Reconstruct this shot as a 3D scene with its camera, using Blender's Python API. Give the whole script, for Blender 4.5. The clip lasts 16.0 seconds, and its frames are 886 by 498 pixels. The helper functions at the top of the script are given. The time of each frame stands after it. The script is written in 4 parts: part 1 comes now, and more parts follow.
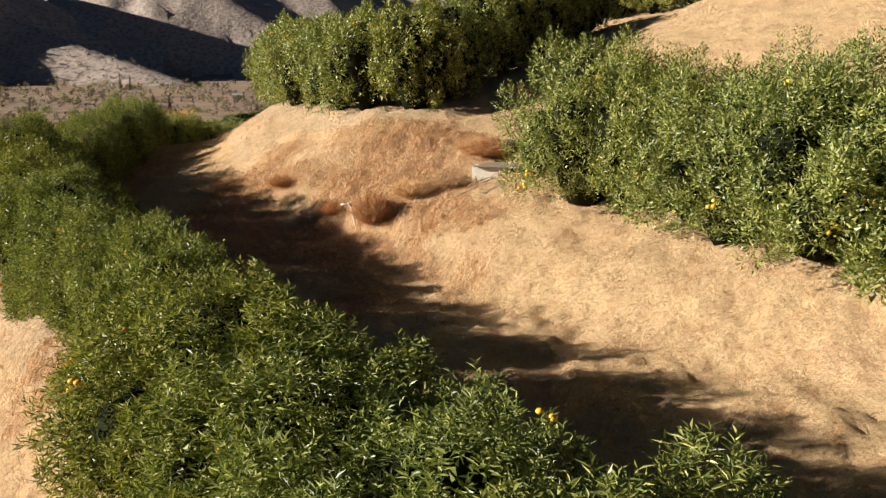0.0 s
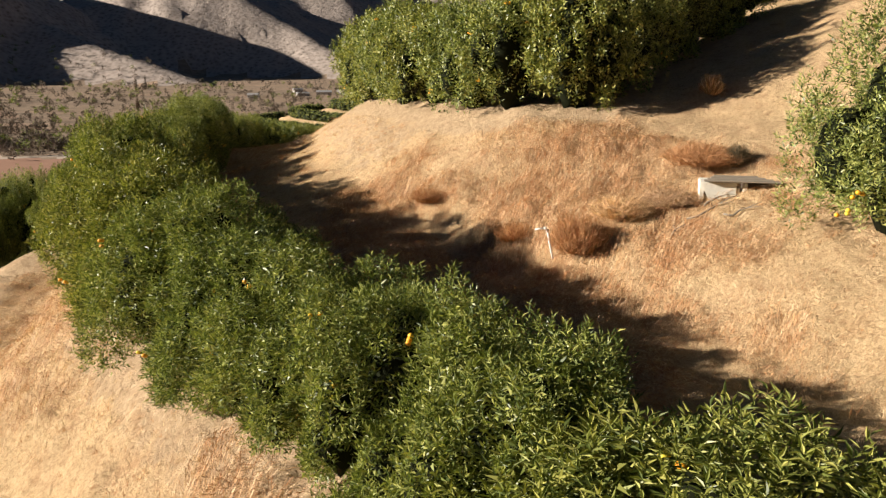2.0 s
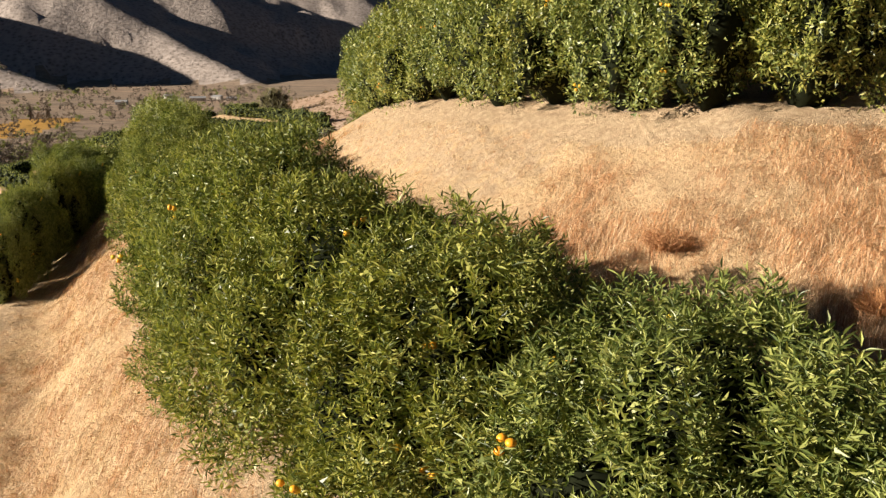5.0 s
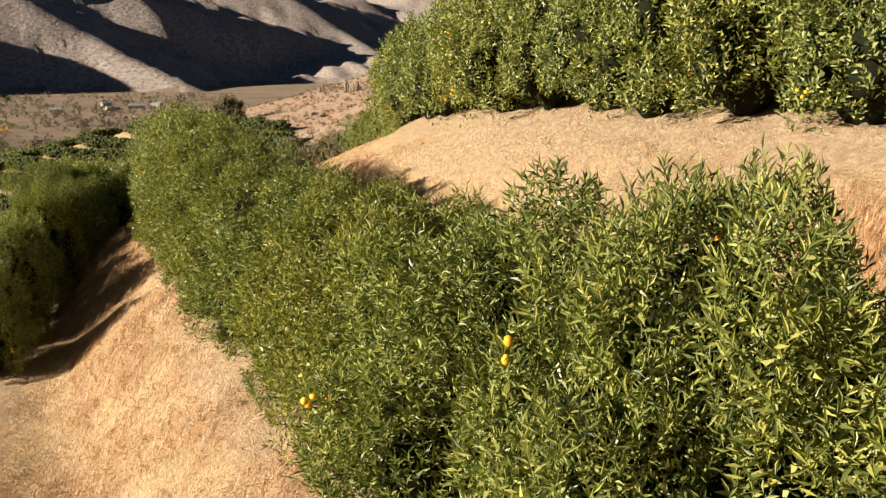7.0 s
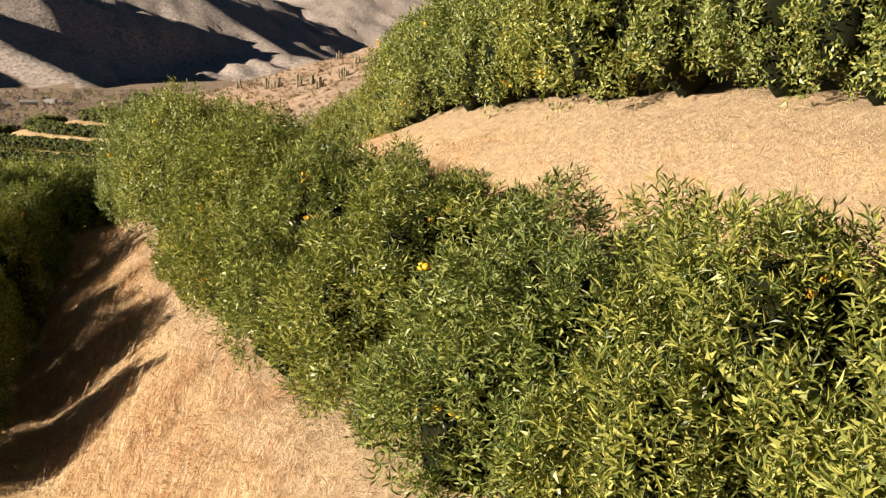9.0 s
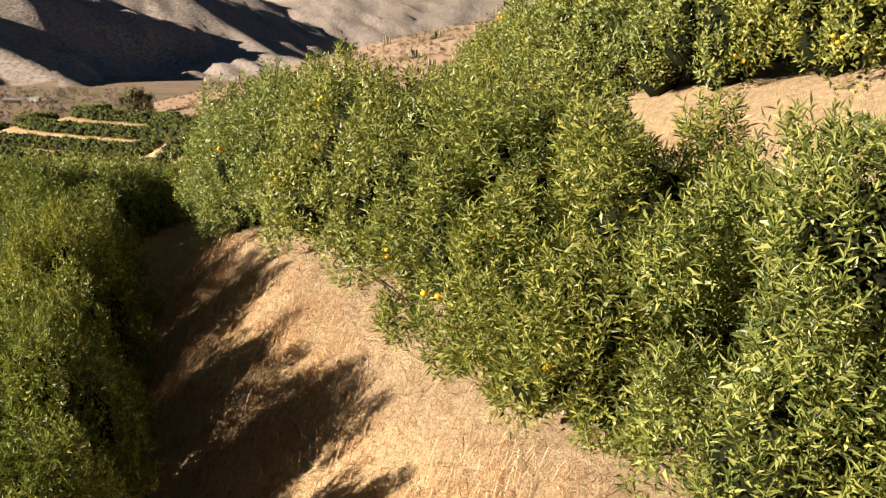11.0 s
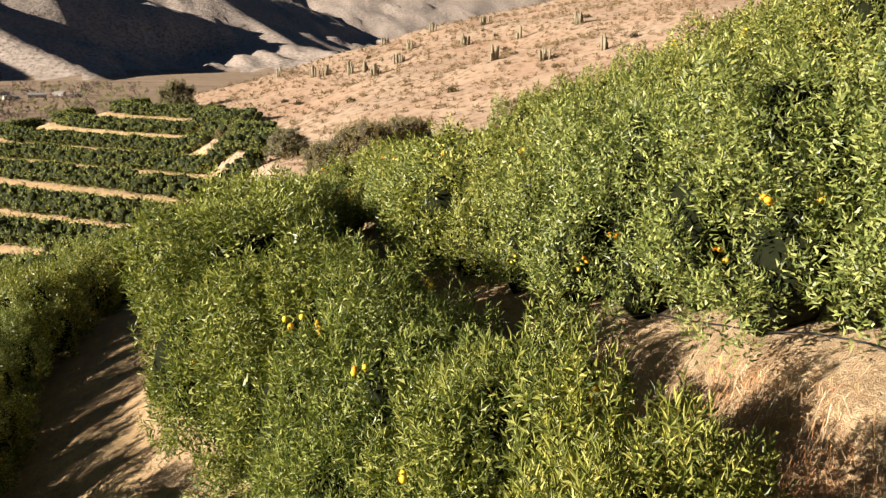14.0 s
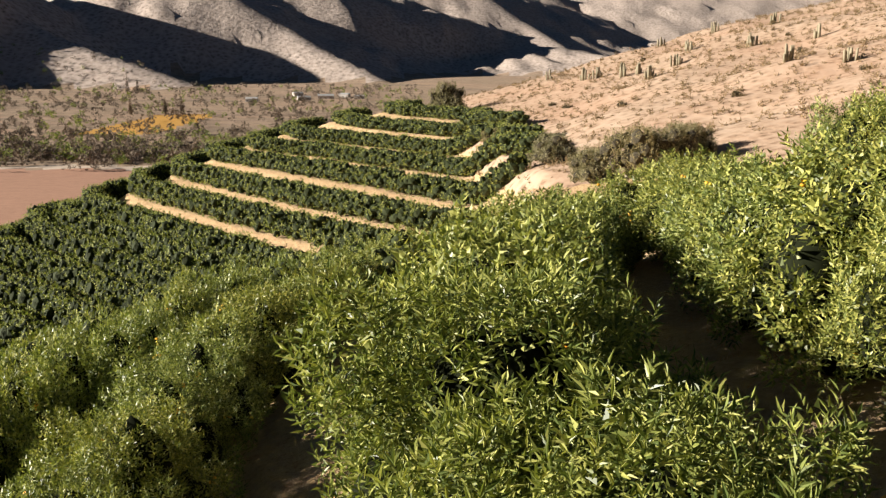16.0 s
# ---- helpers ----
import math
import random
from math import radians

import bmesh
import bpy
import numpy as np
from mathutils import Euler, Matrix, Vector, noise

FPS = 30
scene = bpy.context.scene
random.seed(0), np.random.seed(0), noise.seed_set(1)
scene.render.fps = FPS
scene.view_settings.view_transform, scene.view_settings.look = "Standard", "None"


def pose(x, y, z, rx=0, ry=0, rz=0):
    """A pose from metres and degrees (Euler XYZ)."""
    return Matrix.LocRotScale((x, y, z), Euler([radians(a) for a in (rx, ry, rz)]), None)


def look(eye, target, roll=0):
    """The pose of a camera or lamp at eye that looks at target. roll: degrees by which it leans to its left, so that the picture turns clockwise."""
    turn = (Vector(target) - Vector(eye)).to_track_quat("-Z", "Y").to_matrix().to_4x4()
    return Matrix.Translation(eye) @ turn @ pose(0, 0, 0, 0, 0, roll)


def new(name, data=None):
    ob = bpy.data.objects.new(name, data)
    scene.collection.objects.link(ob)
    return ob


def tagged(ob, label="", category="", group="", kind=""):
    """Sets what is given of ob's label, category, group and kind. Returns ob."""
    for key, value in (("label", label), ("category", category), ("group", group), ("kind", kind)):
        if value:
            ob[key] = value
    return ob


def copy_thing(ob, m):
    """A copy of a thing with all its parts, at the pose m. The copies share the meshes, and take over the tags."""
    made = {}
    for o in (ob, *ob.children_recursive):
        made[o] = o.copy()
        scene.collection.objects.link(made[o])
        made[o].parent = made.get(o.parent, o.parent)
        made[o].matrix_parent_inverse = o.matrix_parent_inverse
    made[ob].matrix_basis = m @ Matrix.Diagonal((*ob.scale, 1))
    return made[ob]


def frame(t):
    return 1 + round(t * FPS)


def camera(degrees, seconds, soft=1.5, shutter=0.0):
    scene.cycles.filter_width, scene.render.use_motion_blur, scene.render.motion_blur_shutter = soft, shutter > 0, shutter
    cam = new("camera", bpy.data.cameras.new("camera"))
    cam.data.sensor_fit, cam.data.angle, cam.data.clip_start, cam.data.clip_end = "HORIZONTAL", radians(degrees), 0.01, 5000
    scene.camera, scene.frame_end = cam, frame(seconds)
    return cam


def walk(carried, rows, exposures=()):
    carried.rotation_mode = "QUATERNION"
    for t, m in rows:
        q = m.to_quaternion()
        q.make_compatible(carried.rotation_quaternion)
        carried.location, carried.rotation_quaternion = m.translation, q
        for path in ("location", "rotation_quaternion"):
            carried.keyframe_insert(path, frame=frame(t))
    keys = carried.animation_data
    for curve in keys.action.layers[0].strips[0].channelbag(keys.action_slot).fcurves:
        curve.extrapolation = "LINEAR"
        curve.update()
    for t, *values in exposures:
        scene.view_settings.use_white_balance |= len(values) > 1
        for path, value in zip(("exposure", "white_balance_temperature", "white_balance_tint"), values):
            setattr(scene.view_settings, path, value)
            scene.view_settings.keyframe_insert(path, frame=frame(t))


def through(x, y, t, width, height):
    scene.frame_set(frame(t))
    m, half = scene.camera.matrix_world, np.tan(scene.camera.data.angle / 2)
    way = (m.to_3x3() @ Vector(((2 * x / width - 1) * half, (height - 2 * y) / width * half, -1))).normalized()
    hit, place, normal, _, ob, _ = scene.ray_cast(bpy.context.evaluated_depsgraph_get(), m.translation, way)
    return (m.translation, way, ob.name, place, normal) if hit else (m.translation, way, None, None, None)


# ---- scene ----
cam = camera(54.67, 16.0, soft=1.35)
PATH = [
    (0.0, (0.001, -0.001, 23.001), (-0.001, 19.549, 18.783), 0.00),
    (0.5, (-1.388, 1.653, 22.914), (-1.422, 21.202, 18.690), 0.00),
    (1.0, (-2.733, 3.293, 22.806), (-2.857, 22.842, 18.587), 0.00),
    (1.5, (-4.151, 4.921, 22.702), (-4.358, 24.471, 18.487), 0.00),
    (2.0, (-5.646, 6.488, 22.620), (-5.909, 26.036, 18.399), 0.00),
    (2.5, (-7.158, 8.023, 22.516), (-6.477, 27.561, 18.298), 0.00),
    (3.0, (-8.661, 9.560, 22.387), (-6.749, 29.017, 18.172), 0.00),
    (3.5, (-10.077, 11.192, 22.271), (-7.962, 30.628, 18.056), 0.00),
    (4.0, (-11.447, 12.999, 22.198), (-9.367, 32.445, 18.008), 0.00),
    (4.2, (-11.977, 13.736, 22.170), (-9.934, 33.183, 17.972), 0.00),
    (6.3, (-16.75, 21.653, 22.08), (-16.382, 23.578, 21.682), -0.60),
    (6.5, (-17.168, 22.433, 22.063), (-16.799, 24.358, 21.664), -0.50),
    (7.0, (-18.217, 24.464, 22.0), (-17.832, 26.386, 21.601), -0.30),
    (7.5, (-19.206, 26.532, 21.915), (-18.747, 28.437, 21.516), -0.10),
    (8.0, (-20.068, 28.594, 21.775), (-19.543, 30.482, 21.376), 0.00),
    (8.5, (-20.854, 30.625, 21.544), (-20.284, 32.501, 21.147), 0.20),
    (9.0, (-21.656, 32.622, 21.347), (-21.063, 34.49, 20.948), 0.40),
    (9.5, (-22.419, 34.61, 21.084), (-21.82, 36.477, 20.687), 0.60),
    (9.7, (-22.715, 35.419, 21.021), (-22.114, 37.283, 20.616), 0.80),
    (11.8, (-26.148, 44.099, 20.321), (-25.514, 45.956, 19.936), 0.60),
    (12.0, (-26.446, 44.938, 20.285), (-25.825, 46.8, 19.904), 0.50),
    (12.5, (-27.015, 46.708, 20.207), (-26.358, 48.559, 19.827), 0.20),
    (13.0, (-28.055, 48.863, 20.253), (-27.412, 50.719, 19.875), -0.00),
    (13.5, (-29.103, 51.059, 20.405), (-28.489, 52.925, 20.031), -0.20),
    (14.0, (-29.490, 52.850, 20.302), (-23.675, 71.518, 16.096), 0.00),
    (14.5, (-29.372, 54.520, 20.217), (-24.923, 73.571, 16.061), 0.00),
    (15.0, (-29.197, 56.184, 20.147), (-26.222, 75.525, 16.014), 0.00),
    (15.5, (-29.041, 57.832, 20.068), (-27.540, 77.345, 15.947), 0.00),
    (16.0, (-28.984, 59.466, 19.977), (-29.021, 79.037, 15.856), 0.00),
]
walk(cam, [(t, look(e, g, r)) for t, e, g, r in PATH],
     ((0.0, 1.14, 6200, 10), (4.0, 1.16, 6200, 10), (6.5, 1.14, 6450, 10), (9.5, 1.2, 6600, 10), (12.0, 1.34, 6650, 10), (14.0, 1.4, 6400, 10), (16.0, 1.45, 6150, 10)))

# ---- light ----
SUN_DIR = Vector((1.0, 0.06, -0.312)).normalized()      # the way the light travels
SUN_EL = math.asin(-SUN_DIR.z)
SUN_AZ = math.atan2(-SUN_DIR.x, -SUN_DIR.y)
world = bpy.data.worlds.new("sky")
scene.world = world
world.use_nodes = True
wn = world.node_tree.nodes
sky = wn.new("ShaderNodeTexSky")
sky.sky_type, sky.sun_disc = "NISHITA", False
sky.sun_elevation, sky.sun_rotation = SUN_EL, SUN_AZ
sky.air_density, sky.dust_density, sky.ozone_density = 1.0, 0.4, 5.0
world.node_tree.links.new(sky.outputs[0], wn["Background"].inputs[0])
wn["Background"].inputs[1].default_value = 0.0095
sun_data = bpy.data.lights.new("sun", "SUN")
sun_data.energy, sun_data.angle, sun_data.color = 5.0, radians(0.53), (1.0, 0.9, 0.77)
sun = new("sun", sun_data)
sun.matrix_world = look((-200, 0, 200), Vector((-200, 0, 200)) + SUN_DIR)


# ---- materials ----
class Nodes:
    """A node material with short calls."""

    def __init__(self, name, rough=0.9, spec=0.2):
        self.mat = bpy.data.materials.new(name)
        self.mat.use_nodes = True
        self.t = self.mat.node_tree
        self.bsdf = self.t.nodes["Principled BSDF"]
        self.bsdf.inputs["Roughness"].default_value = rough
        self.bsdf.inputs["Specular IOR Level"].default_value = spec

    def n(self, kind, **inputs):
        node = self.t.nodes.new("ShaderNode" + kind)
        for key, value in inputs.items():
            self.put(node.inputs[key.replace("_", " ")], value)
        return node

    def put(self, socket, value):
        if isinstance(value, bpy.types.NodeSocket):
            self.t.links.new(value, socket)
        else:
            socket.default_value = value

    def coords(self):
        return self.n("TexCoord").outputs["Object"]

    def place(self):
        return self.n("NewGeometry").outputs["Position"]

    def attribute(self, name):
        node = self.t.nodes.new("ShaderNodeAttribute")
        node.attribute_name = name
        return node.outputs["Fac"]

    def noise(self, scale, detail=4.0, rough=0.55, where=None, stretch=None):
        where = where or self.place()
        if stretch:
            where = self.n("Mapping", Vector=where, Scale=stretch).outputs[0]
        return self.n("TexNoise", Vector=where, Scale=scale, Detail=detail, Roughness=rough).outputs["Fac"]

    def spots(self, scale, where=None):
        node = self.n("TexVoronoi", Vector=where or self.place(), Scale=scale)
        return node.outputs["Distance"]

    def ramp(self, fac, *stops):
        node = self.n("ValToRGB", Fac=fac)
        els = node.color_ramp.elements
        while len(els) < len(stops):
            els.new(0.5)
        for el, (pos, col) in zip(els, stops):
            el.position, el.color = pos, (*col, 1) if len(col) == 3 else col
        return node.outputs[0]

    def grey(self, fac, a, b):
        """0 below a, 1 above b."""
        return self.ramp(fac, (min(a, b), (0, 0, 0) if a < b else (1, 1, 1)), (max(a, b), (1, 1, 1) if a < b else (0, 0, 0)))

    def mix(self, fac, a, b, how="MIX"):
        node = self.t.nodes.new("ShaderNodeMix")
        node.data_type, node.blend_type = "RGBA", how
        for i, v in ((0, fac), (6, a), (7, b)):
            if isinstance(v, tuple) and len(v) == 3:
                v = (*v, 1)
            self.put(node.inputs[i], v)
        return node.outputs[2]

    def math(self, how, a, b=0.0):
        node = self.t.nodes.new("ShaderNodeMath")
        node.operation = how
        self.put(node.inputs[0], a)
        self.put(node.inputs[1], b)
        return node.outputs[0]

    def colour(self, socket):
        self.put(self.bsdf.inputs["Base Color"], socket if isinstance(socket, bpy.types.NodeSocket) else (*socket, 1))
        return self

    def bump(self, height, strength=0.5, distance=0.05):
        node = self.n("Bump", Height=height, Strength=strength, Distance=distance)
        self.t.links.new(node.outputs[0], self.bsdf.inputs["Normal"])
        return self


def straw_ground():
    """Trampled dry grass over tan earth; bare pale earth where the attribute says."""
    m = Nodes("dry_grass_ground", 0.95, 0.08)
    warp = m.noise(1.3, 3)
    streak = m.noise(16.0, 5, 0.75, stretch=(1.0, 3.2, 1.0))
    streak2 = m.noise(19.0, 5, 0.75, stretch=(3.4, 1.0, 1.0))
    straw = m.mix(m.grey(warp, 0.42, 0.58), streak, streak2)
    strand = m.mix(m.grey(warp, 0.45, 0.55), m.noise(34.0, 3, 0.7, stretch=(1.0, 4.5, 1.0)), m.noise(38.0, 3, 0.7, stretch=(4.2, 1.0, 1.0)))
    straw = m.math("ADD", m.math("MULTIPLY", straw, 0.55), m.math("MULTIPLY", strand, 0.45))
    mid = m.noise(1.6, 5, 0.7)
    big = m.noise(0.28, 3)
    tone = m.ramp(straw, (0.33, (0.17, 0.104, 0.05)), (0.42, (0.46, 0.312, 0.16)), (0.52, (0.67, 0.488, 0.275)), (0.68, (0.82, 0.665, 0.42)))
    fleck = m.ramp(m.noise(7.5, 4, 0.8), (0.34, (0.6, 0.46, 0.37)), (0.46, (1, 0.98, 0.96)), (0.7, (1.12, 1.12, 1.12)))
    tone = m.mix(0.9, tone, fleck, "MULTIPLY")
    patch = m.ramp(mid, (0.25, (0.62, 0.5, 0.42)), (0.5, (1, 1, 1)), (0.8, (1.1, 1.06, 1.0)))
    tone = m.mix(0.85, tone, patch, "MULTIPLY")
    tone = m.mix(m.math("MULTIPLY", m.grey(big, 0.35, 0.7), 0.3), tone, (0.44, 0.255, 0.15))
    earth = m.ramp(m.noise(5.0, 6, 0.7), (0.3, (0.38, 0.25, 0.14)), (0.55, (0.54, 0.385, 0.23)), (0.75, (0.66, 0.49, 0.315)))
    bare = m.math("ADD", m.attribute("bare"), m.math("MULTIPLY", m.math("SUBTRACT", m.noise(2.3, 4, 0.65), 0.5), 1.1))
    m.colour(m.mix(m.grey(bare, 0.4, 0.65), tone, earth))
    clump = m.noise(5.5, 5, 0.75)
    m.bump(m.math("ADD", straw, m.math("MULTIPLY", clump, 2.2)), 0.85, 0.08)
    return m.mat


def hill_ground():
    """Sparse dry scrub on pinkish earth."""
    m = Nodes("dry_hill", 0.95, 0.05)
    tuft = m.math("ADD", m.spots(0.62), m.math("MULTIPLY", m.math("SUBTRACT", m.noise(1.4, 4, 0.7), 0.5), 0.9))
    tone = m.ramp(tuft, (0.1, (0.17, 0.125, 0.085)), (0.26, (0.32, 0.225, 0.15)), (0.5, (0.4, 0.29, 0.2)), (0.85, (0.45, 0.335, 0.24)))
    big = m.noise(0.045, 4)
    m.colour(m.mix(m.math("MULTIPLY", m.grey(big, 0.35, 0.7), 0.4), tone, (0.36, 0.2, 0.12)))
    m.bump(m.math("MULTIPLY", tuft, -1.0), 0.35, 0.3)
    return m.mat


def mountain_ground():
    """Far slopes with dots of scrub."""
    m = Nodes("far_slope", 0.95, 0.05)
    dots = m.math("ADD", m.spots(0.11), m.math("MULTIPLY", m.math("SUBTRACT", m.noise(0.2, 5, 0.75), 0.5), 1.0))
    tone = m.ramp(dots, (0.12, (0.19, 0.16, 0.13)), (0.35, (0.38, 0.31, 0.26)), (0.8, (0.52, 0.43, 0.365)))
    big = m.noise(0.006, 5, 0.6)
    m.colour(m.mix(m.math("MULTIPLY", m.grey(big, 0.35, 0.65), 0.45), tone, (0.38, 0.31, 0.255)))
    m.bump(m.noise(0.05, 5, 0.7), 0.6, 6.0)
    return m.mat


def valley_ground():
    """Bands of dry plots on the valley's floor."""
    m = Nodes("valley_plots", 0.95, 0.05)
    band = m.noise(0.02, 3, 0.6, stretch=(0.25, 1.3, 1.0))
    fine = m.noise(0.16, 5, 0.75, stretch=(0.5, 1.3, 1.0))
    plots = m.n("TexVoronoi", Vector=m.n("Mapping", Vector=m.place(), Scale=(0.009, 0.022, 0.0), Rotation=(0, 0, 0.12)).outputs[0], Scale=1.0).outputs["Color"]
    a = m.ramp(band, (0.3, (0.22, 0.165, 0.125)), (0.45, (0.42, 0.31, 0.23)), (0.55, (0.27, 0.22, 0.155)), (0.68, (0.55, 0.42, 0.31)))
    tint = m.ramp(plots, (0.1, (0.55, 0.5, 0.42)), (0.4, (1.1, 0.95, 0.8)), (0.65, (0.8, 0.72, 0.6)), (0.9, (1.35, 1.1, 0.9)))
    a = m.mix(0.9, a, tint, "MULTIPLY")
    m.colour(m.mix(0.5, a, m.ramp(fine, (0.32, (0.12, 0.105, 0.085)), (0.5, (0.33, 0.26, 0.195)), (0.7, (0.55, 0.44, 0.34)))))
    m.bump(fine, 0.5, 2.0)
    return m.mat


def earth_plot(name, col, scale=0.4):
    m = Nodes(name, 0.95, 0.05)
    n = m.noise(scale, 5, 0.7)
    rows = m.noise(scale * 2, 2, 0.5, stretch=(0.12, 2.0, 1.0))
    c = m.mix(n, tuple(v * 0.75 for v in col), tuple(min(1, v * 1.25) for v in col))
    m.colour(m.mix(m.math("MULTIPLY", m.grey(rows, 0.4, 0.6), 0.25), c, tuple(v * 0.55 for v in col)))
    return m.mat


def leaf_material(name, dark, mid, light, rough=0.36, through=0.16):
    m = Nodes(name, rough, 0.3)
    isl = m.n("NewGeometry").outputs["Random Per Island"]
    rnd = m.n("ObjectInfo").outputs["Random"]
    c = m.ramp(isl, (0.15, dark), (0.6, mid), (0.96, light))
    c = m.mix(m.math("MULTIPLY", rnd, 0.5), c, m.mix(1.0, c, (1.35, 1.12, 0.75), "MULTIPLY"))
    m.colour(c)
    back = m.n("BsdfTranslucent", Color=m.mix(1.0, c, (1.5, 1.6, 0.75), "MULTIPLY"))
    mixed = m.n("MixShader", Fac=through)
    m.t.links.new(m.bsdf.outputs[0], mixed.inputs[1])
    m.t.links.new(back.outputs[0], mixed.inputs[2])
    m.t.links.new(mixed.outputs[0], m.t.nodes["Material Output"].inputs[0])
    return m.mat


def plain(name, col, rough=0.8, spec=0.2, scale=9.0, spread=0.3, bump=0.0):
    m = Nodes(name, rough, spec)
    n = m.noise(scale, 5, 0.65, m.coords())
    m.colour(m.mix(n, tuple(v * (1 - spread) for v in col), tuple(min(1, v * (1 + spread)) for v in col)))
    if bump:
        m.bump(n, 0.6, bump)
    return m.mat


def peel():
    m = Nodes("orange_peel", 0.42, 0.4)
    rnd = m.n("ObjectInfo").outputs["Random"]
    m.colour(m.ramp(rnd, (0.0, (0.62, 0.55, 0.05)), (0.3, (0.85, 0.5, 0.03)), (1.0, (0.85, 0.33, 0.015))))
    return m.mat


STRAW = straw_ground()
HILL = hill_ground()
MOUNTAIN = mountain_ground()
VALLEY = valley_ground()
RED_FIELD = earth_plot("red_field", (0.4, 0.235, 0.16))
YELLOW_FIELD = earth_plot("yellow_field", (0.55, 0.31, 0.08), 0.2)
PALE_ROAD = earth_plot("pale_road", (0.55, 0.45, 0.35), 0.2)
LEAF = leaf_material("orange_leaf", (0.07, 0.096, 0.024), (0.22, 0.252, 0.066), (0.375, 0.385, 0.12), 0.4)
FAR_LEAF = leaf_material("far_orange_leaf", (0.1, 0.135, 0.036), (0.21, 0.24, 0.066), (0.32, 0.335, 0.1), 0.6)
# leaf bulk of far crowns, coloured dark to stand in for their shade
SHADED_MASS = plain("shaded_leaf_mass", (0.032, 0.04, 0.013), 0.8, 0.15, 2.5, 0.6, 0.2)
# near-black: the shade in the gaps of near crowns, put into colour
CROWN_SHADE = plain("crown_gap_shade", (0.012, 0.014, 0.006), 0.95, 0.05, 12.0, 0.6)
# dark brown that paints the shade inside bushes onto their core balls
BUSH_SHADE = plain("bush_gap_shade", (0.07, 0.06, 0.04), 0.95, 0.05, 6.0, 0.6)
BARK = plain("bark", (0.17, 0.125, 0.085), 0.9, 0.1, 14, 0.4, 0.01)
PEEL = peel()
DRY_LEAF = leaf_material("dry_scrub", (0.07, 0.055, 0.03), (0.13, 0.1, 0.055), (0.2, 0.16, 0.09), 0.8, 0.1)
HILL_SCRUB = leaf_material("hill_scrub", (0.13, 0.1, 0.06), (0.22, 0.165, 0.1), (0.33, 0.25, 0.16), 0.85, 0.1)
BUSH_LEAF = leaf_material("dusty_bush_leaf", (0.12, 0.11, 0.06), (0.2, 0.185, 0.105), (0.3, 0.275, 0.17), 0.8, 0.15)
STRAW_BLADE = leaf_material("straw_blade", (0.32, 0.195, 0.105), (0.6, 0.42, 0.26), (0.8, 0.64, 0.45), 0.7, 0.15)
DRY_STEM = leaf_material("dead_stems", (0.26, 0.17, 0.11), (0.42, 0.29, 0.195), (0.58, 0.44, 0.31), 0.8, 0.1)
BRUSH = leaf_material("russet_brush", (0.32, 0.15, 0.065), (0.46, 0.24, 0.11), (0.6, 0.36, 0.18), 0.8, 0.1)
CACTUS = plain("cactus_skin", (0.25, 0.215, 0.14), 0.7, 0.2, 3.0, 0.35)
CONCRETE = plain("whitewashed_concrete", (0.72, 0.68, 0.58), 0.9, 0.1, 6.0, 0.22, 0.01)
BOARD = plain("weathered_board", (0.3, 0.25, 0.19), 0.9, 0.1, 5.0, 0.35, 0.005)
PIPE = plain("white_pipe", (0.78, 0.74, 0.66), 0.5, 0.3, 8.0, 0.12)
HOSE = plain("black_hose", (0.02, 0.02, 0.02), 0.5, 0.3)
HOUSE_WALL = plain("pale_wall", (0.5, 0.46, 0.41), 0.9, 0.1, 0.5, 0.15)
HOUSE_ROOF = plain("metal_roof", (0.36, 0.35, 0.34), 0.5, 0.4, 0.4, 0.2)
DARK_PANE = plain("dark_pane", (0.03, 0.035, 0.04), 0.2, 0.5)
GREY_TWIG = leaf_material("grey_twigs", (0.12, 0.095, 0.075), (0.2, 0.16, 0.12), (0.3, 0.24, 0.18), 0.9, 0.0)

# ---- the lie of the land ----
# Lines of the benches in plan, with their height.
ROW_A = [(14, -8, 16.3), (5, 0, 16.3), (0.6, 6.5, 16.3), (-3.5, 12.3, 16.4), (-7.4, 19.1, 16.6), (-10.6, 23.3, 16.6), (-13.4, 27.1, 16.6), (-15.0, 31, 16.5), (-16.0, 35, 16.4),
         (-17.0, 38.5, 16.3), (-18.0, 42, 16.3), (-19.2, 47, 16.4), (-20.2, 52, 16.7), (-21.1, 56.5, 17.2), (-21.8, 61, 17.15), (-22.1, 64.5, 16.3), (-22.2, 67, 15.8),
         (-22.3, 73, 15.0), (-21.6, 80, 14.1), (-20.6, 87, 13.4), (-19.6, 94, 12.6)]
ROW_C = [(4, -14, 12.8), (-5, -3, 12.8), (-11, 6, 12.8), (-15.5, 14, 12.9), (-20, 22, 13.0), (-23.5, 30, 13.2), (-24.8, 36, 13.3), (-26.2, 42, 13.4), (-26.8, 47, 13.4),
         (-27, 52, 13.4), (-26.7, 57, 13.4), (-26.8, 60.5, 13.5), (-27.4, 63.5, 13.5), (-28.6, 66.5, 13.5), (-28.7, 69, 13.5), (-28.3, 73, 13.4), (-27.2, 80, 13), (-25.6, 86, 12.5), (-24.2, 91, 11.8)]
ROW_D = [(-20.5, 10, 9.5), (-27, 25, 10), (-30.5, 38, 10.2), (-32, 50, 10.3), (-33.4, 62, 10.4), (-34.4, 70, 10.4), (-34.8, 80, 10.2), (-33.3, 92, 9.4), (-30, 104, 8.2), (-25, 114, 7)]
ROW_G = [(3.4, 26.5, 19.1), (6.5, 21.5, 18.9), (9.3, 15.5, 18.8), (13, 9, 18.6), (19, 1, 18.5)]
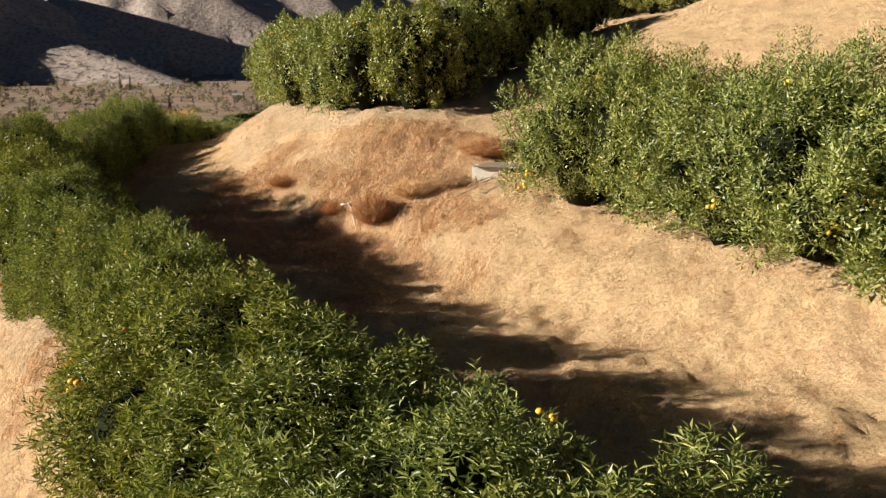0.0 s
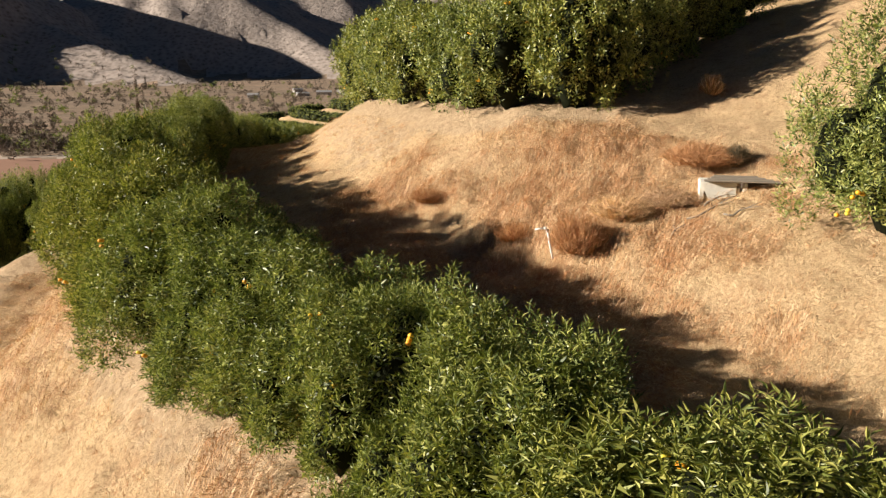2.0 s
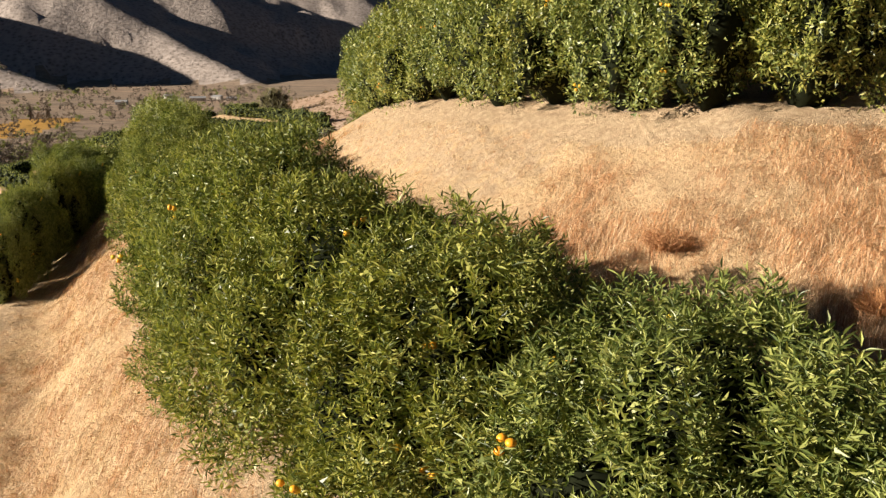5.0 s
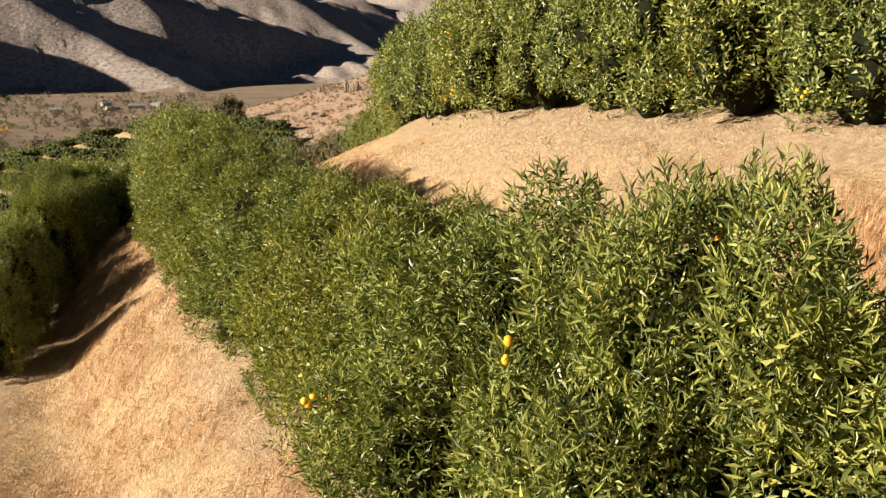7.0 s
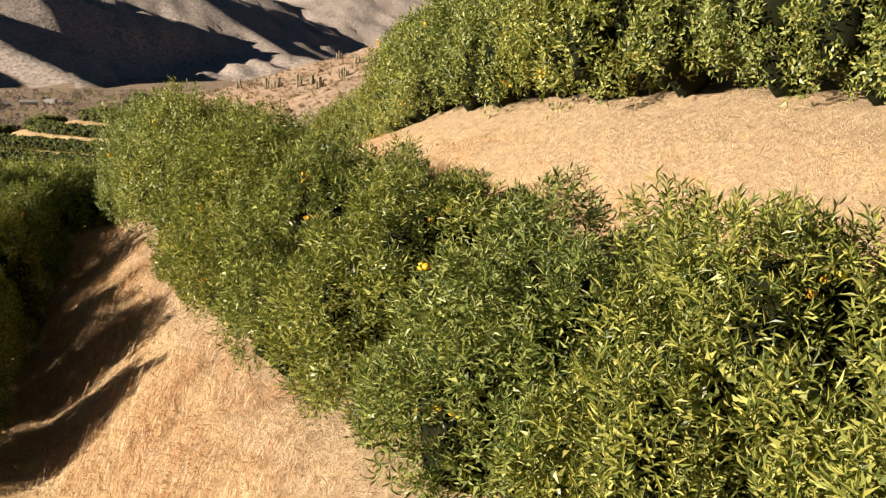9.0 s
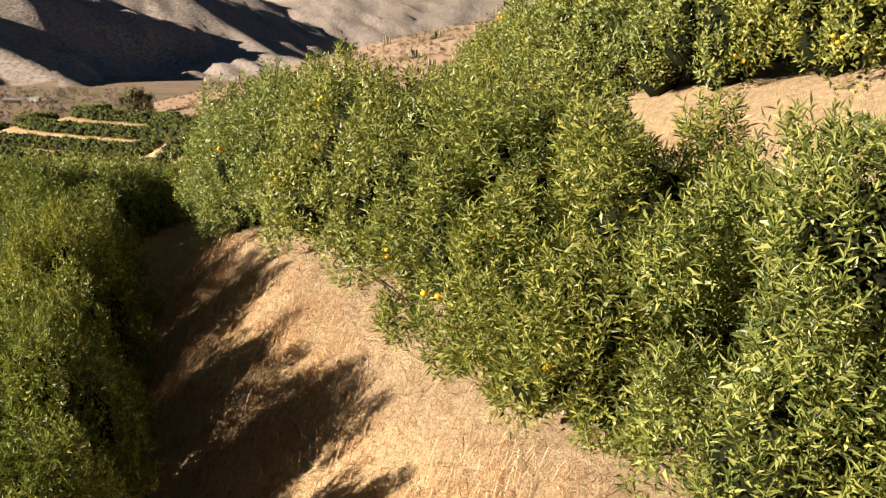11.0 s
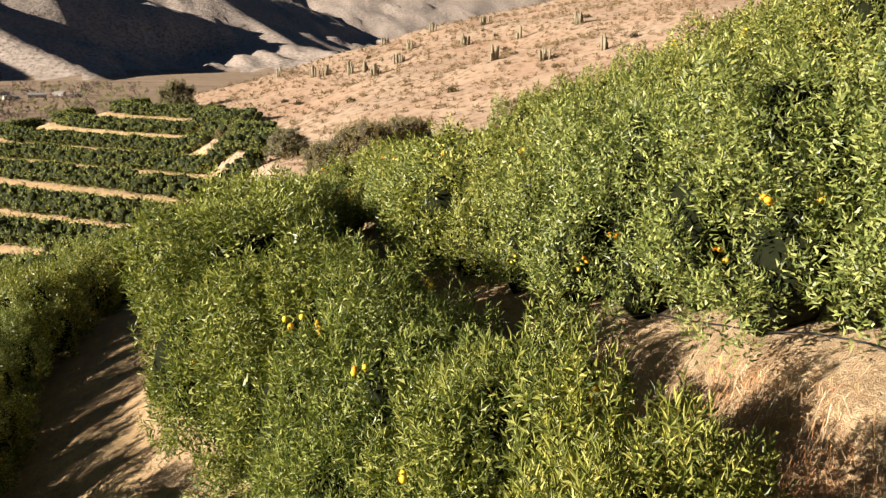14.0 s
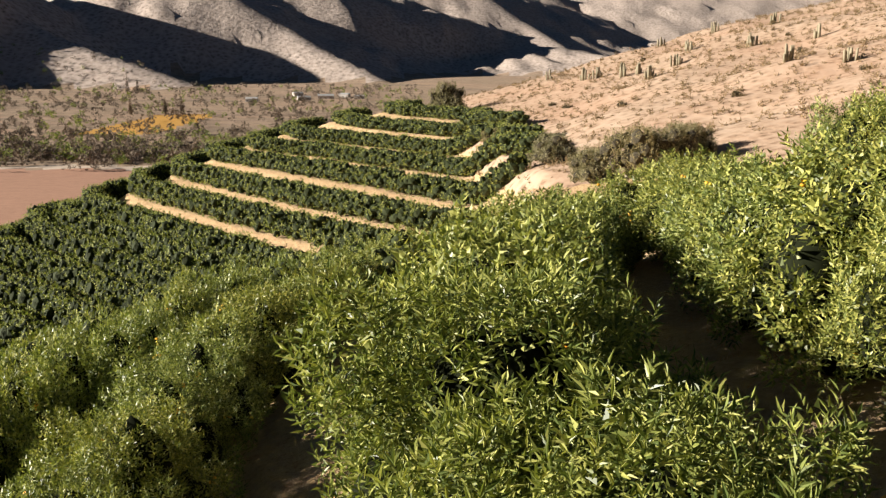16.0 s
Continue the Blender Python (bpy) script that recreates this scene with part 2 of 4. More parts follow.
ROW_B = [(8, 51, 24.6), (4.5, 46.5, 23.2), (1.6, 42.5, 22.2), (-0.6, 38.2, 21.2), (-3.2, 39.2, 21.2), (-5.6, 42.5, 21.0), (-7.8, 47, 20.9), (-9.5, 53, 20.8), (-10.9, 60, 20.5),
         (-11.0, 67, 19.8), (-9.8, 75, 18.8), (-8, 84, 17.4), (-8.5, 93, 15.6), (-10.5, 101, 13.6)]
ROW_F = [(32, 44, 27), (24, 54, 27), (16, 62, 27), (8, 68, 26.5), (2, 76, 25), (0, 86, 23)]


def offset_line(line, d, z):
    """The line moved d metres to its left side, at a height."""
    out = []
    for i, p in enumerate(line):
        a, b = Vector(line[max(0, i - 1)][:2]), Vector(line[min(len(line) - 1, i + 1)][:2])
        t = (b - a).normalized()
        out.append((p[0] - t.y * d, p[1] + t.x * d, p[2] + z))
    return out


DOWN_ROWS = [offset_line(ROW_D, 5.2 * k, -1.9 * k) for k in range(14)]
SPUR = [[(-36, 285, 9.5), (-42, 272, 9.3), (-38, 262, 9.2), (-28, 250, 9), (-20, 236, 9)],
        [(-50, 290, 7), (-55, 272, 7), (-50, 258, 7), (-42, 247, 6.8), (-29, 233, 6.6), (-15, 217, 6.5)],
        [(-62, 288, 4.5), (-67, 270, 4.4), (-62, 256, 4.2), (-50, 246, 4), (-29, 222, 3.8), (-14, 196, 3.8)],
        [(-70, 286, 2), (-75, 266, 2), (-70, 252, 2), (-58, 241, 2), (-44, 222, 2.2), (-27, 203, 2.3), (-14, 184, 2.6)],
        [(-78, 280, -0.4), (-83, 262, -0.4), (-78, 248, -0.2), (-66, 235, 0), (-45, 209, 0.2), (-28, 187, 0.4), (-18, 176, 0.6)],
        [(-84, 272, -2.8), (-89, 254, -2.8), (-84, 239, -2.6), (-72, 224, -2.4), (-54, 201, -2.2), (-36, 181, -2), (-24, 168, -1.8)],
        [(-90, 262, -5.2), (-95, 245, -5.2), (-90, 229, -5), (-76, 212, -4.8), (-60, 193, -4.6), (-44, 176, -4.4), (-30, 160, -4)],
        [(-96, 252, -7.8), (-101, 235, -7.8), (-95, 219, -7.6), (-80, 202, -7.4), (-66, 186, -7.2), (-50, 168, -7), (-36, 154, -6.4)],
        [(-103, 240, -10.6), (-108, 224, -10.6), (-100, 207, -10.4), (-84, 190, -10.2), (-70, 174, -10), (-54, 158, -9.4), (-42, 146, -8.6)],
        [(-110, 226, -13.2), (-114, 210, -13.2), (-105, 193, -13), (-90, 177, -12.6), (-74, 161, -12), (-58, 147, -11.2), (-48, 137, -10.4)],
        [(-116, 212, -15.6), (-120, 196, -15.6), (-110, 179, -15.4), (-95, 164, -15), (-79, 149, -14.4), (-64, 137, -13.6)]]
GUIDES = [ROW_A, ROW_C, ROW_G, ROW_B, ROW_F] + DOWN_ROWS + SPUR
GUIDES += [[(45, 30, 38), (38, 60, 38), (25, 80, 36), (14, 96, 32)], [(70, 30, 50), (62, 75, 50), (45, 105, 46)],
           [(-14, 108, 11), (0, 114, 13), (20, 122, 16)], [(-17, 148, 7.5), (0, 146, 10), (20, 150, 14)],
           [(9, 12, 17.0), (3.3, 18.8, 17.0), (0.3, 22.3, 17.05), (-2.6, 26.8, 17.0), (-5.0, 31.2, 17.1), (-7.8, 35.5, 17.8), (-11, 42, 18.3), (-13.3, 50, 18.3), (-15, 57, 18.1), (-15.5, 66, 17.3)],
           [(10, 13.5, 18.2), (5.65, 19.1, 18.3), (2.6, 22.3, 18.15), (-0.2, 27.6, 18.35), (-2.6, 30.3, 18.35), (-4.9, 32.9, 18.2), (-6.5, 35.2, 18.6)],
           [(-9.0, 44, 20.1), (-10.9, 50, 20.1), (-12.0, 56, 19.6)],
           [(2.2, 31, 19.4), (1.0, 34.5, 20.3), (-3, 37.3, 20.8)], [(2.4, 36.5, 20.9), (6.2, 33, 21.0), (9.5, 27, 20.8), (12, 20, 20.6)],
           [(8.0, 40.8, 23.8), (12.5, 33, 23.6), (18, 24, 23.6)], [(14, 48, 26.5), (20, 38, 27), (26, 26, 27)],
           offset_line(ROW_A, 1.1, -0.2), offset_line(ROW_A[2:17], 2.9, -1.6), offset_line(ROW_A[2:17], 4.4, -3.0)]


def line_field(x, y, line):
    """Distance to a plan line, the place along it and the side (left is positive)."""
    best = np.full(x.shape, 1e18)
    par, side = np.zeros(x.shape), np.zeros(x.shape)
    for i in range(len(line) - 1):
        ax, ay = line[i][:2]
        dx, dy = line[i + 1][0] - ax, line[i + 1][1] - ay
        t = np.clip(((x - ax) * dx + (y - ay) * dy) / (dx * dx + dy * dy), 0, 1)
        d = (x - ax - t * dx) ** 2 + (y - ay - t * dy) ** 2
        m = d < best
        best = np.where(m, d, best)
        par = np.where(m, i + t, par)
        side = np.where(m, np.sign(dx * (y - ay) - dy * (x - ax)), side)
    return np.sqrt(best), par, side


def smooth(a, b, v):
    t = np.clip((v - a) / (b - a), 0, 1)
    return t * t * (3 - 2 * t)


def waves(x, y, size, seed=0):
    """Cheap rolling unevenness, about -1 to 1."""
    r = np.random.RandomState(seed)
    out = np.zeros_like(x)
    for k in range(7):
        a, f = r.uniform(0, 6.283), r.uniform(0.6, 2.2) / size
        out += np.sin((x * math.cos(a) + y * math.sin(a)) * f * 6.283 + r.uniform(0, 6.283) + 0.8 * np.sin((y * math.cos(a) - x * math.sin(a)) * f * 4.1)) / 4
    return out


EYE = (-29.0, 59.5, 20.0)                     # the far land is laid out as bearings from this lookout


def bearing(px, py, d):
    a, b, p = (px - 784) / 1517, (441 - py) / 1517, radians(-11.9)
    fwd = math.cos(p) - b * math.sin(p)
    up = math.sin(p) + b * math.cos(p)
    return (EYE[0] + d * a / fwd, EYE[1] + d, EYE[2] + d * up / fwd)


RIDGES = [  # crest points, slope on the left, steep slope on the right and its width
    # crest out of view on the left, added to shadow the slopes beyond
    ([(-1080, 2000, 240), (-950, 1760, 235), (-880, 1600, 190), (-830, 1480, 90)], 0.4, 0.6, 300),
    ([bearing(-300, -90, 1800), bearing(-100, -15, 1650), bearing(60, 45, 1540), bearing(150, 82, 1470), bearing(257, 116, 1400), bearing(410, 172, 1300)], 0.4, 1.0, 85),
    ([bearing(300, -60, 2050), bearing(400, -20, 1950), bearing(500, 40, 1850), bearing(570, 85, 1750), bearing(670, 135, 1600)], 0.4, 0.9, 22),
    ([bearing(500, -80, 2450), bearing(570, -40, 2350), bearing(625, 20, 2200), bearing(690, 90, 2100), bearing(785, 140, 1950)], 0.24, 0.95, 32),
    ([bearing(790, -50, 3200), bearing(860, -10, 3000), bearing(930, 40, 2800), bearing(1000, 82, 2500)], 0.14, 0.85, 26),
    ([bearing(960, -20, 3900), bearing(1040, 36, 3650), bearing(1160, 70, 3300), bearing(1400, 100, 3100)], 0.13, 0.6, 20),
    ([bearing(1100, -60, 4600), bearing(1500, -40, 4400), bearing(2200, -60, 4300)], 0.3, 0.5, 200)]


def far_land(x, y):
    d = np.hypot(x - EYE[0], y - EYE[1])
    z = np.interp(d, [0, 250, 430, 700, 1000, 1300, 1800, 5000], [-32, -32, -32, -28, -21, -14, 0, 60])
    for line, left, right, width in RIDGES:
        dist, par, side = line_field(x, y, line)
        zc = np.interp(par, range(len(line)), [p[2] for p in line])
        zz = zc - np.where(side > 0, np.minimum(dist, width) * right + np.maximum(0, dist - width) * 0.15, dist * left)
        z = np.maximum(z, zz + waves(x, y, 160, 3) * np.minimum(12, dist * 0.05))
    return z


def hill_land(x, y):
    """The dry hill with the cacti: a broad flank that rises to the right, and falls away behind its crest."""
    z = 6.5 + 0.27 * (x + 18) + 0.062 * (y - 175)
    z = np.where(z > 30, 30 + (z - 30) * 0.8, z)
    crest = 296 + 0.1 * (x + 15)
    edge = -10 - 0.11 * (y - 100)
    return z - np.maximum(0, y - crest) * 0.45 - np.maximum(0, edge - x) * 0.9 + waves(x, y, 40, 5) * 0.8


def guide_height(x, y):
    """Heights that follow the nearest guide lines."""
    num, den = np.zeros(x.shape), np.zeros(x.shape)
    near = np.full(x.shape, 1e9)
    for line in GUIDES:
        d, par, side = line_field(x, y, line)
        z = np.interp(par, range(len(line)), [p[2] for p in line])
        w = 1 / (d + 0.5) ** 4
        num += w * z
        den += w
        near = np.minimum(near, d)
    return num / den, near


CELL, GRID_X, GRID_Y = 0.5, (-60.0, 34.0), (-20.0, 125.0)


def terrace_grid():
    """Even banks between the guide lines: a sheet stretched over them, found from coarse to fine."""
    pts = []
    for line in GUIDES:
        for p, q in zip(line, line[1:]):
            n = max(2, int(math.hypot(q[0] - p[0], q[1] - p[1]) / 0.2))
            u = np.linspace(0, 1, n)[:, None]
            pts.append(np.array(p[:3])[None] * (1 - u) + np.array(q[:3])[None] * u)
    pts = np.vstack(pts)
    z = None
    for k in (16, 8, 4, 2, 1):
        cell = CELL * k
        nx, ny = int(round((GRID_X[1] - GRID_X[0]) / cell)) + 1, int(round((GRID_Y[1] - GRID_Y[0]) / cell)) + 1
        gx, gy = np.meshgrid(np.linspace(*GRID_X, nx), np.linspace(*GRID_Y, ny))
        total, count = np.zeros((ny, nx)), np.zeros((ny, nx))
        i = np.round((pts[:, 0] - GRID_X[0]) / (GRID_X[1] - GRID_X[0]) * (nx - 1)).astype(int)
        j = np.round((pts[:, 1] - GRID_Y[0]) / (GRID_Y[1] - GRID_Y[0]) * (ny - 1)).astype(int)
        ok = (i >= 0) & (i < nx) & (j >= 0) & (j < ny)
        np.add.at(total, (j[ok], i[ok]), pts[ok, 2])
        np.add.at(count, (j[ok], i[ok]), 1)
        held = count > 0
        held[[0, -1]] = held[:, [0, -1]] = True
        rim = count == 0
        if z is None:
            z = guide_height(gx, gy)[0]
            edge = z
        else:
            z, edge = grid_at(z, gx, gy), guide_height(gx[rim & held], gy[rim & held])[0]
            z[rim & held] = edge
        z = np.where(count > 0, total / np.maximum(count, 1), z)
        fixed = z.copy()
        for step in range(220):
            z[1:-1, 1:-1] = (z[:-2, 1:-1] + z[2:, 1:-1] + z[1:-1, :-2] + z[1:-1, 2:]) / 4
            z[held] = fixed[held]
    for step in range(2):
        z[1:-1, 1:-1] = z[1:-1, 1:-1] * 0.4 + 0.15 * (z[:-2, 1:-1] + z[2:, 1:-1] + z[1:-1, :-2] + z[1:-1, 2:])
    return z


def grid_at(z, x, y):
    ny, nx = z.shape
    u = np.clip((x - GRID_X[0]) / (GRID_X[1] - GRID_X[0]) * (nx - 1), 0, nx - 1.001)
    v = np.clip((y - GRID_Y[0]) / (GRID_Y[1] - GRID_Y[0]) * (ny - 1), 0, ny - 1.001)
    i, j = u.astype(int), v.astype(int)
    u, v = u - i, v - j
    return (z[j, i] * (1 - u) + z[j, i + 1] * u) * (1 - v) + (z[j + 1, i] * (1 - u) + z[j + 1, i + 1] * u) * v


TERRACES = terrace_grid()


def height(x, y):
    x, y = np.asarray(x, float), np.asarray(y, float)
    z, near = guide_height(x, y)
    inside = np.minimum(np.minimum(x - GRID_X[0], GRID_X[1] - x), np.minimum(y - GRID_Y[0], GRID_Y[1] - y))
    w = smooth(0, 10, inside)
    z = z * (1 - w) + grid_at(TERRACES, x, y) * w
    z = z + waves(x, y, 9, 1) * 0.12 + waves(x, y, 2.6, 2) * 0.06 + waves(x, y, 1.5, 8) * 0.05 + waves(x, y, 0.8, 6) * 0.04
    away = smooth(5, 45, near) * smooth(-40, -70, x)
    land = far_land(x, y)
    z = z * (1 - away) + np.minimum(z, land) * away
    reach = np.hypot(x - EYE[0], y - EYE[1])
    far = smooth(330, 420, reach)
    z = z * (1 - far) + land * far
    hill = hill_land(x, y)
    soft = 1.2
    keep = (y > 112) & (reach < 900)
    both = np.maximum(z, hill) + 0.25 * np.maximum(0, soft - np.abs(z - hill)) ** 2 / soft
    return np.where(keep, both, z)


def at(x, y):
    return float(height(np.array([x]), np.array([y]))[0])


def build_ground():
    cx, cy = -8.0, 2.0
    fine = np.arange(-62, 62.01, 0.42)
    coarse = np.arange(66, 295, 5.0)
    az = np.radians(np.concatenate([fine, coarse]))
    r = np.concatenate([np.arange(0.5, 16, 0.25), 16 * np.exp(np.arange(0, 240) * 0.0085), 16 * math.exp(240 * 0.0085) * np.exp(np.arange(0, 400) * 0.018)])
    r = r[r < 4950]
    az2, r2 = np.meshgrid(az, r)
    x, y = cx + np.sin(az2) * r2, cy + np.cos(az2) * r2
    z = height(x, y)
    nr, na = x.shape
    verts = np.stack([x, y, z], -1).reshape(-1, 3)
    centre = len(verts)
    verts = np.vstack([verts, [[cx, cy, at(cx, cy)]]])
    i, j = np.meshgrid(np.arange(nr - 1), np.arange(na), indexing="ij")
    jn = (j + 1) % na
    faces = np.stack([i * na + j, i * na + jn, (i + 1) * na + jn, (i + 1) * na + j], -1).reshape(-1, 4)[:, ::-1]
    me = bpy.data.meshes.new("ground")
    tri = [(centre, (k + 1) % na, k) for k in range(na)]
    me.from_pydata(verts.tolist(), [], faces.tolist() + tri)
    me.polygons.foreach_set("use_smooth", [True] * len(me.polygons))
    # kinds of ground, face by face
    mid = verts[faces].mean(1)
    fx, fy, fz = mid.T
    reach = np.hypot(fx - EYE[0], fy - EYE[1])
    land = far_land(fx, fy)
    plain_z = np.interp(reach, [0, 250, 430, 700, 1000, 1300, 1800, 5000], [-32, -32, -32, -28, -21, -14, 0, 60])
    kind = np.zeros(len(faces), int)
    kind[(reach > 330) | ((fz < -22) & (reach > 180))] = 3
    kind[(reach > 330) & (land > plain_z + 3)] = 2
    kind[(fy > 112) & (reach < 900) & (np.abs(hill_land(fx, fy) - fz) < 1.2) & (fx > -12 - 0.11 * (fy - 100))] = 1
    wob = 6 * np.sin(fx * 0.05)
    kind[(kind == 3) & (fy < 500 + wob) & (fx < -75)] = 4
    kind[(kind == 3) & (np.abs(fy - 508 - wob) < 7)] = 6
    kind[(kind == 3) & (fy > 700) & (fy < 900) & (fx > -305) & (fx < -248)] = 5
    kind[(kind == 3) & (fy > 690) & (fy < 740 + wob) & (fx < -400)] = 5
    me.polygons.foreach_set("material_index", np.concatenate([kind, np.zeros(na, int)]))
    for mat in (STRAW, HILL, MOUNTAIN, VALLEY, RED_FIELD, YELLOW_FIELD, PALE_ROAD):
        me.materials.append(mat)
    bare = np.zeros(len(verts))
    vx, vy = verts[:, 0], verts[:, 1]
    for line, weight in ((ROW_A, 0.8), (ROW_B, 0.75), (ROW_C, 0.7)):
        d, par, side = line_field(vx, vy, line)
        bare = np.maximum(bare, weight * np.exp(-(np.maximum(0, d - 1.3) / 0.9) ** 2))
    d, par, side = line_field(vx, vy, [(-8.6, 42.5), (-10.2, 48), (-11.6, 54), (-12.4, 60)])
    bare = np.maximum(bare, 0.62 * np.exp(-(np.maximum(0, d - 1.0) / 1.6) ** 2))
    for line in DOWN_ROWS + SPUR:
        d, par, side = line_field(vx, vy, line)
        bare = np.maximum(bare, 0.75 * np.exp(-(d / 2.2) ** 2))
    att = me.attributes.new("bare", "FLOAT", "POINT")
    att.data.foreach_set("value", bare)
    return tagged(new("ground", me), "dry straw-covered hillside of terraces, gully and far slopes", "ground", kind="structure")


ground = build_ground()


# ---- trees ----
def mesh_data(name, verts, faces, materials, index=None, smooth_faces=False):
    me = bpy.data.meshes.new(name)
    me.from_pydata(verts if isinstance(verts, list) else verts.tolist(), [], faces if isinstance(faces, list) else faces.tolist())
    if smooth_faces:
        me.polygons.foreach_set("use_smooth", [True] * len(me.polygons))
    for mat in materials:
        me.materials.append(mat)
    if index is not None:
        me.polygons.foreach_set("material_index", index)
    return me


def part(name, me, parent, label=""):
    ob = new(name, me)
    ob.parent = parent
    return tagged(ob, label)


def unit(v):
    return v / np.maximum(np.linalg.norm(v, axis=-1, keepdims=True), 1e-9)


def crown_lumps(rng, h, w, n):
    """Clumps of shoots that make up a crown, with gaps between them."""
    c = [(0, 0, h * 0.3, min(h, w) * 0.4), (0, 0, h * 0.55, min(h, w) * 0.38)]
    for k in range(5):
        a = k * 1.2566 + rng.uniform(-0.3, 0.3)
        c.append((math.cos(a) * w * 0.24, math.sin(a) * w * 0.24, h * rng.uniform(0.25, 0.5), min(h, w) * 0.24))
    for k in range(n):
        a = k * 2.39996 + rng.uniform(-0.35, 0.35)
        u = (k + 0.5) / n
        z = h * (0.12 + 0.7 * u) + rng.uniform(-0.08, 0.1) * h
        belly = math.sqrt(max(0.05, 1 - ((z / h - 0.34) / 0.64) ** 2))
        rr = w * 0.5 * belly * rng.uniform(0.55, 0.88)
        c.append((math.cos(a) * rr, math.sin(a) * rr, z, min(h, w) * rng.uniform(0.11, 0.2) * (1.25 if n < 18 else 1.0)))
    for k in range(4):
        a = k * 1.57 + rng.uniform(-0.5, 0.5)
        c.append((math.cos(a) * w * 0.13, math.sin(a) * w * 0.13, h * rng.uniform(0.66, 0.8), min(h, w) * rng.uniform(0.16, 0.24)))
    return np.array(c)


def on_lumps(rng, lumps, n, inner=0.8, low=-1.0):
    """Points near the outside of the lumps, with the way out."""
    p, d = [], []
    area = lumps[:, 3] ** 2
    got = 0
    while got < n:
        k = rng.choice(len(lumps), n * 2, p=area / area.sum())
        dd = unit(rng.normal(size=(n * 2, 3)))
        pp = lumps[k, :3] + dd * lumps[k, 3:4] * rng.uniform(inner, 1.02, (n * 2, 1))
        dist = np.linalg.norm(pp[:, None, :] - lumps[None, :, :3], axis=2) / lumps[None, :, 3]
        ok = (dd[:, 2] > low + rng.uniform(-0.25, 0.25, n * 2)) & (dist.min(1) > inner * 0.97) & (pp[:, 2] > 0.1)
        p.append(pp[ok])
        d.append(dd[ok])
        got += ok.sum()
    return np.concatenate(p)[:n], np.concatenate(d)[:n]


def kite_leaves(base, way, face_up, length, width, droop=0.14):
    """Leaves as folded kites: four corners, two triangles each."""
    side = unit(np.cross(way, face_up)) * width[:, None] * 0.5
    nrm = unit(np.cross(side, way))
    mid = base + way * length[:, None] * 0.45
    tip = base + way * length[:, None] - nrm * length[:, None] * droop
    lift = nrm * length[:, None] * 0.05
    v = np.stack([base, mid - side + lift, tip, mid + side + lift], 1).reshape(-1, 3)
    i = np.arange(len(base))[:, None] * 4
    f = np.concatenate([np.concatenate([i, i + 1, i + 2], 1), np.concatenate([i, i + 2, i + 3], 1)], 1).reshape(-1, 3)
    return v, f


def sliver_leaves(base, way, face_up, length, width):
    """Slim leaves of one triangle each, for trees farther off."""
    side = unit(np.cross(way, face_up)) * width[:, None] * 0.5
    tip = base + way * length[:, None]
    v = np.stack([base + way * length[:, None] * 0.2 - side, base + way * length[:, None] * 0.35 + side, tip], 1).reshape(-1, 3)
    return v, np.arange(len(base) * 3).reshape(-1, 3)


def sprig_leaves(rng, p, d, per, leaf, length=(0.2, 0.5), up=0.75, slim=(0.15, 0.23), cheap=False):
    """Leafy shoots at points p that lean out along d and up."""
    n = len(p)
    axis = unit(d * rng.uniform(0.3, 0.9, (n, 1)) + np.array([0, 0, 1.0]) * rng.uniform(0.2, 2 * up, (n, 1)) + rng.normal(0, 0.2, (n, 3)))
    ln = rng.uniform(*length, n) * np.where(rng.rand(n) < 0.08, 1.5, 1.0)
    e1 = unit(np.cross(axis, np.array([0.31, 0.77, 0.55])))
    e2 = np.cross(axis, e1)
    s = np.linspace(0, 1, per)[None, :] * np.ones((n, 1))
    a = np.arange(per)[None, :] * 2.4 + rng.uniform(0, 6.28, (n, 1)) + rng.uniform(-0.4, 0.4, (n, per))
    tilt = 1.15 - 0.65 * s + rng.uniform(-0.25, 0.25, (n, per))
    way = (np.cos(a) * np.sin(tilt))[..., None] * e1[:, None] + (np.sin(a) * np.sin(tilt))[..., None] * e2[:, None] + np.cos(tilt)[..., None] * axis[:, None]
    way = unit(way - np.array([0, 0, 0.12]))
    base = (p - axis * ln[:, None] * 0.65)[:, None] + axis[:, None] * (ln[:, None] * s)[..., None]
    face_up = unit(0.45 * axis + 0.9 * d)[:, None] + rng.normal(0, 0.28, (n, per, 3))
    k = n * per
    args = base.reshape(k, 3), way.reshape(k, 3), face_up.reshape(k, 3), leaf * rng.uniform(0.65, 1.25, k), leaf * rng.uniform(*slim, k)
    return sliver_leaves(*args) if cheap else kite_leaves(*args)


def ball_mesh(lumps, scale, seed, div):
    bm = bmesh.new()
    bmesh.ops.create_icosphere(bm, subdivisions=div, radius=1.0)
    v0 = np.array([v.co for v in bm.verts])
    f0 = np.array([[v.index for v in f.verts] for f in bm.faces])
    bm.free()
    vs, fs = [], []
    for k, (x, y, z, r) in enumerate(lumps):
        rough = 1 + 0.16 * np.sin(v0 @ np.array([5.1, 3.7, 4.3]) + k + seed)
        vs.append(v0 * (r * scale * rough)[:, None] + np.array([x, y, z]))
        fs.append(f0 + len(v0) * k)
    return np.concatenate(vs), np.concatenate(fs)


